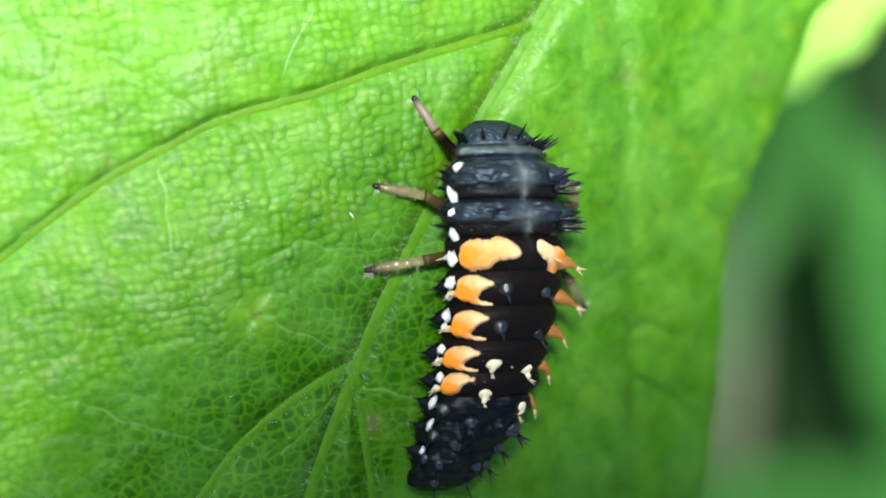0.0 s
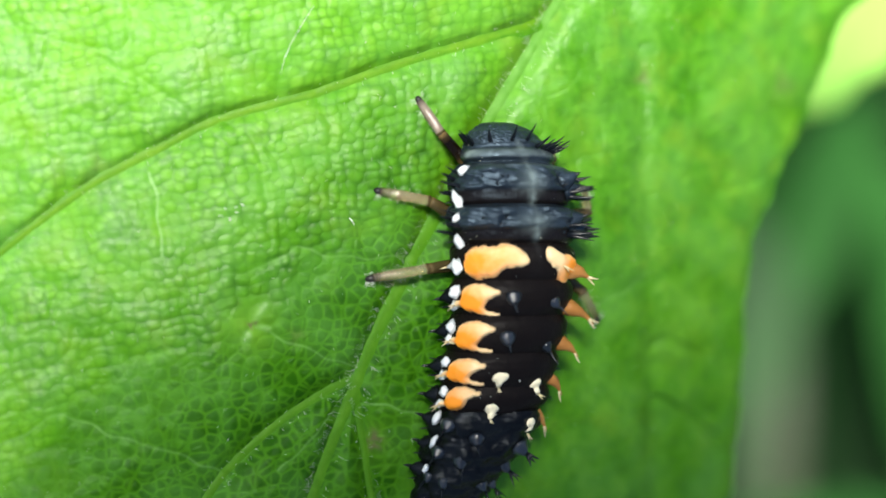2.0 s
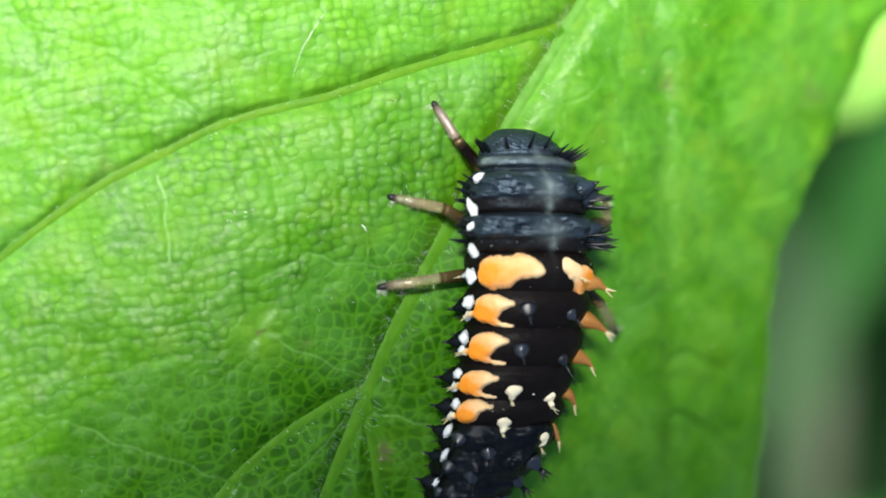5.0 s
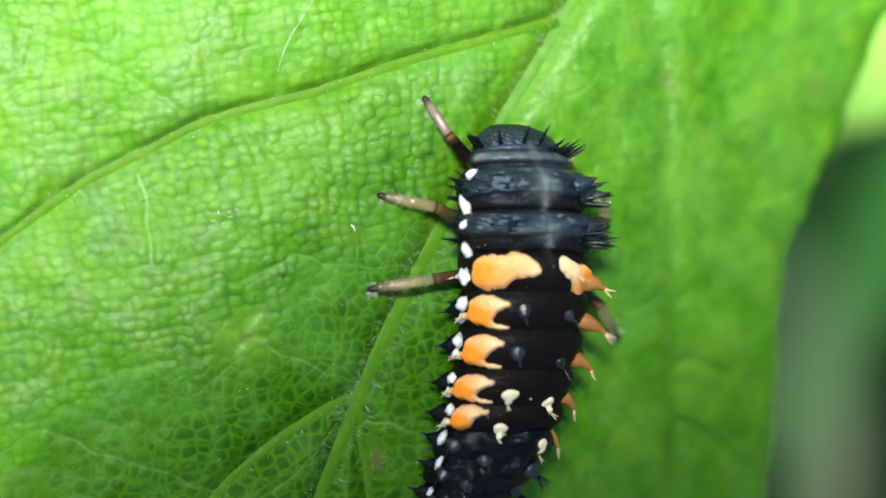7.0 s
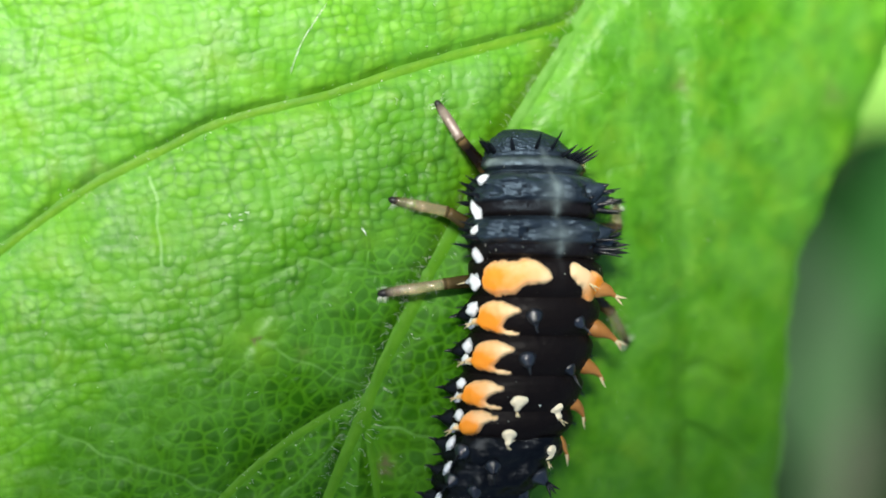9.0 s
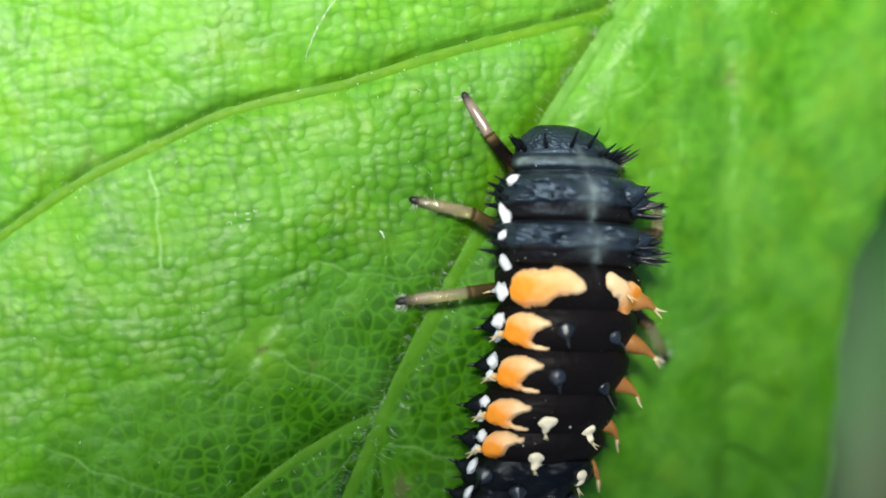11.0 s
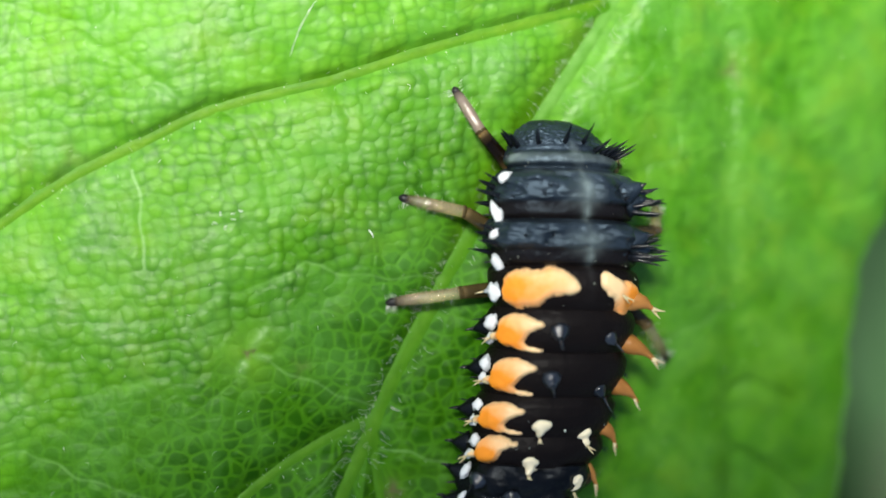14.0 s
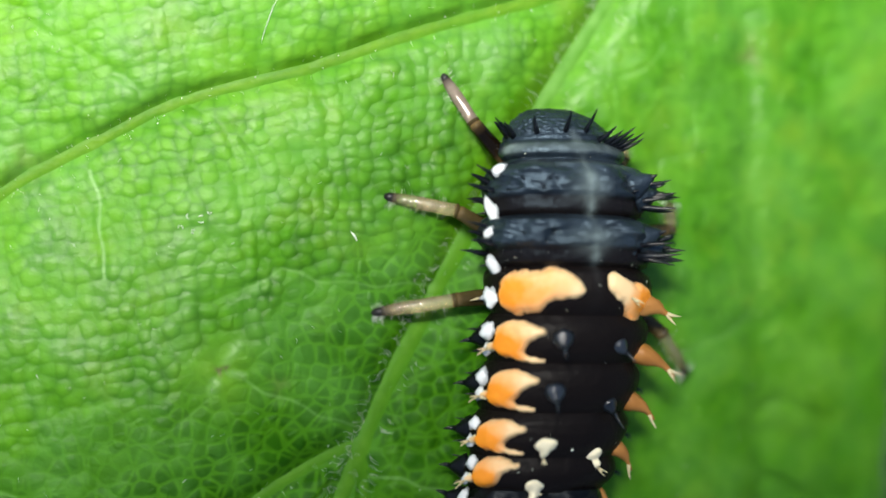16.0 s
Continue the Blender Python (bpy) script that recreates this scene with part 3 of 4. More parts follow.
def outward(angle, y):
    a, b = body(angle + 4, y) - body(angle - 4, y), body(angle, y + 0.08) - body(angle, y - 0.08)
    n = b.cross(a)
    n.normalize()
    mid = body(angle, y) - Vector((float(np.interp(y, BY, BX)), y, 1.2))
    return n if n.dot(mid) > 0 else -n


def skin_mark(angle, y):
    """How strongly the grey marks show: a thin line and soft lenses down the back, a pale hind border behind the head."""
    a = (angle - 3 - float(np.interp(y, BY, TURN))) * 0.027
    line = 0.22 * math.exp(-((a / 0.045) ** 2)) * float(step(0.3, 1.0, y)) * float(step(4.05, 3.8, y))
    lens = 0.0
    for cy, w, l in ((2.90, 0.27, 0.22), (3.15, 0.14, 0.2), (1.95, 0.30, 0.22), (2.55, 0.09, 0.2), (1.62, 0.09, 0.2), (3.78, 0.10, 0.2)):
        lens += 0.62 * math.exp(-((a / w) ** 2) - (((y - cy) / l) ** 2))
    rim = math.exp(-(((y - 3.69) / 0.09) ** 4)) * (0.46 + 0.8 * float(step(-38, -58, angle)) * float(step(-80, -64, angle))) * float(step(-92, -74, angle)) * float(step(80, 45, angle))
    rim += 0.22 * math.exp(-(((y - 3.38 - 0.03 * math.sin(angle * 0.12)) / 0.035) ** 2)) * float(step(-60, -40, angle)) * float(step(75, 55, angle))
    return line + lens + rim


def body_segment(name, y0, y1, mat, parent, rough, label="", band=None):
    """One ring of the body, closed at both ends, with fine wrinkles."""
    nphi, ny = (170, 56) if band or name == "head" else (120, 36) if mat is TAIL else (84, 26)
    verts, faces, marks, hind = [], [], [], []
    for j in range(ny):
        f = j / (ny - 1)
        y = y0 - 0.05 + (y1 - y0 + (0.05 if name == "head" else 0.10)) * f
        tuck = 0.10 * (max(0, 0.05 - f) + max(0, f - 0.95) * (name != "head")) / 0.05
        for i in range(nphi):
            ang = -180 + 360 * i / nphi
            p = body(ang, y, -tuck)
            n = noise.noise(p * 3.1) * 0.5 + noise.noise(p * 8.0) * 0.35 + noise.noise(Vector((p.x * 1.2, p.y * 9, p.z * 1.2))) * (0.08 if band else 0.25)
            lift = rough * n * (1.0 if abs(ang) < 110 else 0.3)
            if mat is TAIL:
                lift += 0.14 * noise.noise(p * 2.0) + 0.03 * noise.noise(p * 4.6 + Vector((3, 1, 0)))
            if name == "head":
                lift += 0.07 * abs(noise.noise(p * 10.0)) + 0.02 * noise.noise(p * 5.0)
            lift += 0.04 * math.exp(-(((y - 3.66) / 0.10) ** 2)) - 0.04 * math.exp(-(((y - 3.84) / 0.05) ** 2))
            if band:
                q = Vector((p.x * 1.9 + 0.5 * p.y, p.y * 3.1, p.z * 1.9))
                lobes = 0.45 + 1.45 * noise.noise(q * 0.85) + 0.65 * noise.noise(q * 1.8 + Vector((5, 2, 1))) + 0.34 * noise.noise(q * 3.7)
                front = band[0] + 0.07 * noise.noise(p * 2.5) + 0.03 * math.sin(ang * 0.13)
                inside = float(step(front - 0.09, front + 0.09, y) * step(band[1] + 0.07, band[1] - 0.05, y))
                back = 1 - 0.8 * math.exp(-(((ang - 9) / 11) ** 2))
                lift += inside * (0.06 + 0.13 * lobes * back) * (1.0 if abs(ang) < 70 else 0.25)
            verts.append(body(ang, y, lift - tuck))
            hind.append(float(step(band[0] + 0.04, band[0] - 0.08, y)) if band else 0.8 if name in ("tail", "abdomen_segment") else 0.0)
            marks.append(min(1.0, skin_mark(ang, y) * (0.8 + 0.5 * noise.noise(p * 7))))
    for j in range(ny - 1):
        for i in range(nphi):
            k = (i + 1) % nphi
            faces.append((j * nphi + i, j * nphi + k, (j + 1) * nphi + k, (j + 1) * nphi + i))
    faces.append(list(range(nphi))[::-1])
    faces.append([(ny - 1) * nphi + i for i in range(nphi)])
    return from_arrays(name, [tuple(v) for v in verts], faces, mat, parent, label, {"mark": marks, "hind": hind})


def patch(name, blobs, thick, mat, parent, label="", lumpy=0.12):
    """A raised spot on the skin: blobs are (angle, y, half width, half length) in degrees and millimetres."""
    k = 0.027
    blobs = [(along(b[0], b[1]), *b[1:]) for b in blobs]
    a0, a1 = min(b[0] - 1.7 * b[2] / k for b in blobs), max(b[0] + 1.7 * b[2] / k for b in blobs)
    y0, y1 = min(b[1] - 1.7 * b[3] for b in blobs), max(b[1] + 1.7 * b[3] for b in blobs)
    na, ny = max(8, int((a1 - a0) * k / 0.035)), max(8, int((y1 - y0) / 0.035))
    index, verts, pig, edge, faces = {}, [], [], [], []
    field = {}
    for j in range(ny + 1):
        for i in range(na + 1):
            a, y = a0 + (a1 - a0) * i / na, y0 + (y1 - y0) * j / ny
            wob = noise.noise(Vector((a * k * 3.2, y * 3.2, thick * 40 + blobs[0][0]))) * 0.2 + noise.noise(Vector((a * k * 9, y * 9, blobs[0][1]))) * 0.16
            g = [math.exp(-1.6 * (((a - b[0]) * k / b[2]) ** 2 + ((y - b[1]) / b[3]) ** 2)) for b in blobs]
            f = sum(g)
            tone = sum(w * (b[4] if len(b) > 4 else 1.0) for w, b in zip(g, blobs)) / (f + 1e-9)
            field[i, j] = f + wob * min(1, f * 2), a, y, tone
    def vert(i, j):
        if (i, j) not in index:
            f, a, y, tone = field[i, j]
            rise = float(step(0.14, 0.75, f))
            index[i, j] = len(verts)
            lump = lumpy * thick * (2.2 * abs(noise.noise(Vector((a * k * 3.2, y * 3.6, 3)))) + 0.7 * abs(noise.noise(Vector((a * k * 9, y * 9, 7)))))
            verts.append(tuple(body(a, y, -0.05 + (thick + 0.055) * rise ** 0.7 + lump * rise)))
            pig.append(tone * min(1.0, 0.35 + 0.6 * f))
            edge.append(min(1.0, max(0.0, (f - 0.10) / 0.42)))
        return index[i, j]
    for j in range(ny):
        for i in range(na):
            corners = ((i, j), (i + 1, j), (i + 1, j + 1), (i, j + 1))
            if max(field[c][0] for c in corners) > (0.08 if mat is ORANGE else 0.13):
                faces.append([vert(*c) for c in corners])
    return from_arrays(name, verts, faces, mat, parent, label, {"pig": pig, "rim": edge})


def scolus(name, angle, y, size, mat, parent, aim=(0, -0.6, 0), spikes=1, spike=0.35, spine_mat=None, tall=0.6):
    """A wart with one or more spines on the skin."""
    angle = along(angle, y)
    base, n = body(angle, y), outward(angle, y)
    d = (n + Vector(aim)).normalized()
    bm = bmesh.new()
    pts = [base - n * 0.08 + d * size * tall * f for f in (0, 0.35, 0.7, 1.0, 1.25)]
    tube(bm, pts, [size * r for r in (1.0, 0.84, 0.58, 0.34, 0.16)], 10)
    wart = part(name, bm, mat, parent)
    for s in range(spikes):
        bm = bmesh.new()
        fan = (s - (spikes - 1) / 2)
        side = d.cross(Vector((0, 0, 1)) if abs(d.z) < 0.9 else Vector((1, 0, 0))).normalized()
        t = (d + side * 0.45 * fan + Vector((0, 0, 0.15 * (s % 2)))).normalized()
        root = base + d * size * tall * 0.9
        bristle(bm, root, root + t * spike * random.uniform(0.85, 1.1), max(0.028, size * 0.2))
        part("spine", bm, spine_mat or mat, wart)
    return wart


def white_dome(angle, y, across, length, parent, slant=0.3):
    """An uneven white bulge on the flank, facing up and outwards; its long side slants towards the body's right as it goes forward."""
    angle += 7
    p, n = body(angle, y), outward(angle, y)
    n = (n + Vector((-0.1, 0, 0.9))).normalized()
    lengthwise = Vector((slant, 1, 0.1)).normalized()
    lengthwise = (lengthwise - n * lengthwise.dot(n)).normalized()
    side = lengthwise.cross(n)
    bm = bmesh.new()
    bmesh.ops.create_icosphere(bm, subdivisions=3, radius=1.0)
    tones = []
    for v in bm.verts:
        c = v.co.copy()
        tones.append(0.85 - 0.75 * (c.x * c.x + c.y * c.y) ** 2)
        wob = 1 + 0.5 * noise.noise(c * 1.3 + Vector((angle, y * 3, 0))) + 0.3 * noise.noise(c * 3.4 + Vector((y, 0, 0)))
        v.co = p + n * (0.17 if slant > 1 else 0.055) + wob * (side * c.x * across * 1.1 * (1 - 0.12 * c.y) + lengthwise * c.y * length * 1.32) + n * c.z * 0.06
    ob = part("white_spot", bm, WHITE, parent)
    at = ob.data.attributes.new("pig", "FLOAT", "POINT")
    at.data.foreach_set("value", np.array(tones, np.float32))
    return ob


def horn(angle, y, tip, girth, parent, spikes=2):
    """A fleshy orange horn on the flank that ends in pale spines."""
    base, tip = body(angle, y, -0.25), Vector(tip)
    mid = base.lerp(tip, 0.45) + Vector((0.05, 0.06, 0.05))
    line = smooth_line([tuple(base)[:2], tuple(mid)[:2], tuple(tip)[:2]], 12)
    zs = np.interp(np.linspace(0, 1, len(line)), [0, 0.45, 1], [base.z, mid.z, tip.z])
    pts = [Vector((a, b, c)) for (a, b), c in zip(line, zs)]
    n = len(pts)
    bm = bmesh.new()
    radii = [girth * float(np.interp(k / (n - 1), [0, 0.3, 0.55, 0.75, 0.9, 1], [1.0, 0.95, 0.62, 0.30, 0.16, 0.05])) for k in range(n)]
    tube(bm, pts, radii, 14)
    for v in bm.verts:
        v.co += 0.14 * girth * noise.noise_vector(v.co * 5)
    body_part = part("orange_horn", bm, SHADED_HORN, parent, "orange horn ending in pale spines")
    d = (pts[-1] - pts[-3]).normalized()
    side = d.cross(Vector((0, 0, 1))).normalized()
    for k in range(spikes):
        bm = bmesh.new()
        root = pts[-3]
        bristle(bm, root, root + (d + side * (0.35 - 0.7 * k) + Vector((0, 0, 0.2 * k))).normalized() * 0.30, 0.045)
        part("spine", bm, PALE, body_part)
    return body_part


def spine_row(places, parent, length, lean, r=0.034):
    """Single black spines: (angle, y) and the way they lean."""
    for a, y in places:
        a = along(a, y)
        bm = bmesh.new()
        b, n = body(a, y, -0.02), outward(a, y)
        d = (n * 0.8 + Vector(lean) + Vector((0.5 * math.sin(radians(a)), 0, 0))).normalized()
        bristle(bm, b, b + d * length * random.uniform(0.8, 1.2), r * random.uniform(0.85, 1.2))
        part("spine", bm, SPINE, parent)


def leg(parent, root, knee, tip, thick=0.15, upper_mat=None, lower_mat=None, dark=0.0):
    """A jointed leg: upper and lower limb, dark claw, fine hairs."""
    root, knee, tip = Vector(root), Vector(knee), Vector(tip)

    def shade(ob, sides, values):
        at = ob.data.attributes.new("mark", "FLOAT", "POINT")
        at.data.foreach_set("value", np.repeat(np.array(values, np.float32), sides))

    bm = bmesh.new()
    fs = (0, 0.1, 0.22, 0.34, 0.48, 0.62, 0.76, 0.88, 0.96, 1.0)
    tube(bm, [root.lerp(knee, f) for f in fs], [thick * k for k in (0.85, 1.0, 1.06, 1.1, 1.1, 1.06, 1.0, 0.95, 0.92, 0.6)], 14)
    upper = part("upper_leg", bm, upper_mat or FEMUR, parent, "dark brown upper leg with amber ends")
    shade(upper, 14, (0.9, 0.65, 0.25, 0.03, 0, 0, 0.0, 0.12, 0.5, 0.8))
    bm = bmesh.new()
    bow = Vector((0, 0, 0.025))
    at_f = lambda f: knee.lerp(tip, f) + bow * math.sin(math.pi * f)
    fs = (-0.03, 0.04, 0.15, 0.3, 0.45, 0.6, 0.72, 0.82, 0.9, 0.96)
    tube(bm, [at_f(f) for f in fs], [thick * k for k in (0.66, 0.88, 0.84, 0.86, 0.88, 0.84, 0.79, 0.72, 0.62, 0.5)], 14)
    lower = part("lower_leg", bm, lower_mat or TIBIA, parent, "glossy translucent amber lower leg")
    shade(lower, 14, [min(1.0, m + dark) for m in (0.4, 0.1, 0, 0, 0, 0.05, 0.2, 0.5, 0.8, 1)])
    bm = bmesh.new()
    tube(bm, [at_f(f) + Vector((0, 0, 0.02)) for f in (0.84, 0.89, 0.94, 0.98, 1.01)], [thick * k for k in (0.36, 0.6, 0.6, 0.43, 0.12)], 10)
    part("claw", bm, CLAW, lower)
    bm = bmesh.new()
    tube(bm, [at_f(f) for f in (-0.018, 0.0, 0.02, 0.034)], [thick * k for k in (0.9, 0.98, 0.97, 0.88)], 14)
    shade(part("knee_ring", bm, BROWN, lower), 14, (0.6, 0, 0, 0.9))
    bm = bmesh.new()
    d = tip - knee
    across = d.cross(Vector((0, 0, 1))).normalized()
    for n in range(105):
        f = random.uniform(0.05, 1.0) if n > 60 else random.uniform(0.84, 1.0)
        b = knee.lerp(tip, f) + bow * math.sin(math.pi * f)
        out = (across * random.choice((-1, 1)) + Vector((0, 0, random.uniform(-0.5, 0.5))) + d.normalized() * random.uniform(0.0, 0.5)).normalized()
        bristle(bm, b + out * thick * 0.5, b + out * (thick * 0.5 + random.uniform(0.07, 0.24)), 0.0034, sides=3)
    part("leg_hairs", bm, HAIR, lower)
    return upper


def larva():
    top = tagged(new("beetle_larva"), "spiny black beetle larva with orange patches on a leaf", "insect larva")
    names = ["tail", "abdomen_segment", "abdomen_segment", "abdomen_segment", "abdomen_segment", "abdomen_segment", "abdomen_segment", "abdomen_segment", "abdomen_segment", "thorax_segment", "thorax_segment", "pronotum", "head"]
    seg = {}
    for n, (name, y0, y1) in enumerate(zip(names, JOINTS, JOINTS[1:])):
        thorax = name in ("thorax_segment", "pronotum", "head")
        seg[n] = body_segment(name, y0, y1, SLATE if thorax else TAIL if n < 4 else BLACK, top, 0.03 if thorax else 0.05 if n < 4 else 0.02, band={10: (2.80, 3.40), 9: (1.84, 2.35)}.get(n))
    a1, a2, a3, a4, a5, a6, a7, a8, a9 = seg[8], seg[7], seg[6], seg[5], seg[4], seg[3], seg[2], seg[1], seg[0]
    t3, t2, t1 = seg[9], seg[10], seg[11]
    # orange patches on both flanks
    patch("orange_patch", [(-56, 0.90, 0.34, 0.40, 0.9), (-45, 0.96, 0.36, 0.44, 0.8), (-33, 0.92, 0.30, 0.34, 0.7), (-24, 1.10, 0.32, 0.32, 0.7), (-14, 1.10, 0.26, 0.27, 0.4), (-7, 1.0, 0.12, 0.15, 0.1)], 0.09, ORANGE, a1, "large two-lobed orange patch")
    patch("orange_patch", [(16, 1.15, 0.18, 0.22, 0.0), (24, 1.0, 0.24, 0.24, 0.05), (38, 0.84, 0.32, 0.34, 0.8), (50, 0.75, 0.36, 0.36, 1.0)], 0.09, ORANGE, a1)
    for owner, y, k, dy in ((a2, 0.07, 1.0, 0.17), (a3, -0.86, 1.0, 0.17), (a4, -1.72, 0.93, 0.10), (a5, -2.48, 0.84, 0.16)):
        blobs = [(-54, y + dy - 0.03, 0.36 * k, 0.22 * k, 0.6), (-43, y + dy - 0.02, 0.28 * k, 0.20 * k, 0.4), (-34, y + dy - 0.03, 0.20 * k, 0.15 * k, 0.2), (-26, y + dy - 0.02, 0.11 * k, 0.08 * k, 0.0), (-58, y - 0.14, 0.30 * k, 0.25 * k, 1.2), (-49, y - 0.12, 0.26 * k, 0.20 * k, 1.2), (-43, y - 0.06, 0.20 * k, 0.17 * k, 0.8), (-72, y - 0.15, 0.18 * k, 0.08 * k, 0.0)]
        if owner is not a5:
            blobs += [(-43, y - 0.33 * k, 0.20 * k, 0.10 * k, 0.7), (-32, y - 0.39 * k, 0.17 * k, 0.07 * k, 0.1), (-25, y - 0.41 * k, 0.12 * k, 0.05 * k, 0.0)]
        patch("orange_patch", blobs, 0.115, ORANGE, owner)
        scolus("cream_wart", -73, y - 0.16 * k, 0.13, CREAM, owner, (-0.8, -0.45, 0.15), 2, 0.24, PALE, 1.3)
    horn(56, 0.78, (1.66, 0.52, 2.0), 0.26, a1)
    horn(66, -0.12, (1.82, -0.62, 1.75), 0.23, a2)
    horn(68, -1.06, (1.46, -1.48, 1.65), 0.21, a3, 1)
    horn(70, -1.94, (1.06, -2.48, 1.5), 0.18, a4, 1)
    horn(70, -2.80, (0.72, -3.42, 1.35), 0.15, a5, 1)
    scolus("cream_wart", 28, 0.93, 0.15, CREAM, a1, (0.5, -0.75, 0), 2, 0.28, PALE, 0.9)
    # white spots along the flank, and the dark spiny warts beside them
    for owner, a, y, rw, ry in ((10, -71, 3.22, 0.09, 0.13), (10, -78, 2.54, 0.11, 0.19), (9, -74, 2.09, 0.07, 0.10), (9, -80, 1.50, 0.10, 0.18), (8, -84, 0.87, 0.13, 0.16), (7, -82, 0.21, 0.14, 0.15), (7, -87, -0.13, 0.09, 0.11), (6, -84, -0.68, 0.12, 0.14), (6, -88, -1.0, 0.09, 0.12), (5, -82, -1.58, 0.11, 0.12), (5, -87, -1.92, 0.09, 0.11), (4, -79, -2.34, 0.11, 0.11), (4, -85, -2.62, 0.08, 0.10), (3, -84, -3.02, 0.09, 0.17), (2, -82, -3.62, 0.08, 0.16), (1, -80, -4.3, 0.07, 0.09)):
        white_dome(a, y, rw * (0.9 if y < 0.5 else 1), ry * (0.9 if y < 0.5 else 1), seg[owner], 1.6 if (owner, a) in ((10, -71), (9, -74)) else -0.45 if owner > 8 else 0.35)
    scolus("white_wart", -97, 0.84, 0.13, WHITE, a1, (-0.8, -0.25, 0.2), 1, 0.2, PALE, 1.3)
    for owner, y in ((a2, 0.0), (a3, -0.86), (a4, -1.76), (a5, -2.5), (a6, -3.1), (a7, -3.75), (a8, -4.4)):
        scolus("dark_wart", -99, y + 0.06, 0.27, TAIL, owner, (-0.7, -0.15, 0.1), 1, 0.22, SPINE, 1.0)
        spine_row([(-96, y + 0.2), (-97, y - 0.2)], owner, 0.3, (-0.6, 0.0, 0.1))
        scolus("dark_wart", 103, y, 0.15, SLATE, owner, (0.7, -0.35, 0), 2, 0.2, SPINE, 1.0)
    # warts on the back: dark, then cream, then dark again
    for owner, a, y in ((a2, -11, 0.10), (a2, 28, -0.04), (a3, -10, -0.92), (a3, 33, -1.18)):
        scolus("dark_wart", a, y, 0.24 if a < 0 else 0.19, WART, owner, (0.35 * (a > 0), -0.75, 0), 1, 0.36, WART, 0.95)
    for owner, a, y in ((a4, -8, -1.95), (a4, 31, -2.14), (a5, -9, -2.76), (a5, 38, -3.14)):
        patch("cream_spot", [(a, y + 0.03, 0.215, 0.15), (a + 1 + 3 * (a > 0), y - 0.15, 0.085, 0.10)], 0.09, CREAM, owner)
        scolus("cream_wart", a + 1 + 3 * (a > 0), y - 0.2, 0.11, CREAM, owner, (0.3 * (a > 0), -0.9, 0), 3 if a < 0 else 2, 0.15 if a < 0 else 0.24, PALE, 0.7)
    for owner, a, y, s in ((a6, -13, -3.5, 0.2), (a6, -55, -3.15, 0.2), (a6, 48, -3.75, 0.24), (a7, -20, -4.1, 0.2), (a7, -58, -3.85, 0.18), (a7, 50, -4.25, 0.2), (a8, -30, -4.65, 0.17), (a8, 30, -4.75, 0.17), (a8, -62, -4.5, 0.15), (a8, 62, -4.75, 0.16), (a9, -20, -5.2, 0.15), (a9, 35, -5.2, 0.15)):
        scolus("dark_wart", a, y, s * 1.2, WART, owner, (0.3 * (a > 20), -0.8, 0), 1 if a < 40 else 3, 0.4, SPINE, 0.95)
    # spiny plates of the thorax
    for owner, y in ((t2, 2.95), (t3, 1.95)):
        for a, dy, size in ((-57, 0.14, 0.20), (-50, -0.12, 0.19), (-38, 0.06, 0.23), (-24, -0.08, 0.18), (-18, 0.12, 0.16), (28, 0.10, 0.20), (40, -0.10, 0.22), (53, 0.08, 0.32), (62, -0.14, 0.33), (72, 0.02, 0.30)):
            scolus("thorax_wart", a, y + dy, size * random.uniform(0.9, 1.1), SLATE, owner, (0.7 * math.sin(radians(a)), 0.3, 0.1), 1, 0.16, SPINE, 0.42 if a < 45 else 1.1)
        for n in range(10):
            spine_row([(random.uniform(44, 78), y - random.uniform(-0.12, 0.32))], owner, 0.66, (0.8, -0.3 + 0.2 * (n % 4), 0.15 + 0.1 * (n % 3)), 0.075)
        for a, dy in ((-80, 0.1), (-76, -0.05), (-70, 0.18), (-66, -0.1), (-84, -0.25)):
            spine_row([(a, y + dy)], owner, 0.5, (-0.5, 0.4, 0.3), 0.07)
        spine_row([(-20, y + 0.05), (-16, y + 0.06), (30, y + 0.05), (38, y - 0.02)], owner, 0.2, (0.1, 0.35, 0.2))
        for n, dy in enumerate((-0.3, -0.5)):
            spine_row([(-98, y + dy)], owner, 0.26, (-0.7, 0.15, 0.0))
            spine_row([(98, y + dy)], owner, 0.26, (0.7, 0.0, 0.0))
    for a in (-84, -80, -76, -72, -66):
        spine_row([(a, 3.95 + 0.03 * random.uniform(-1, 1))], t1, 0.52, (-0.1, 0.7, 0.7), 0.06)
    for a in (-34, -3, 17):
        spine_row([(a, 3.98)], t1, 0.55, (0.05, 0.8, 0.6), 0.062)
    for a in (28, 37, 43, 50, 56, 64):
        spine_row([(a, 3.93 - 0.003 * a)], t1, 0.55, (0.5, 0.55, 0.45), 0.062)
    for a, y, r in ((9, -2.02, 0.028), (-14, 3.02, 0.024), (-30, -0.6, 0.012), (-25, 1.8, 0.014), (-40, 2.3, 0.012), (-12, -2.4, 0.012), (20, 3.3, 0.012), (-22, -2.45, 0.014), (12, 2.2, 0.011), (-50, 3.5, 0.012)):
        bm = bmesh.new()
        bmesh.ops.create_icosphere(bm, subdivisions=1, radius=r, matrix=Matrix.Translation(body(a, y, r * 0.4)))
        part("dust_speck", bm, HAIR, top)
    bm = bmesh.new()
    for _ in range(70):
        a, y, r = random.uniform(-75, 60), random.choice((random.uniform(1.0, 4.1), random.uniform(-2.5, 4.0))), random.uniform(0.004, 0.011)
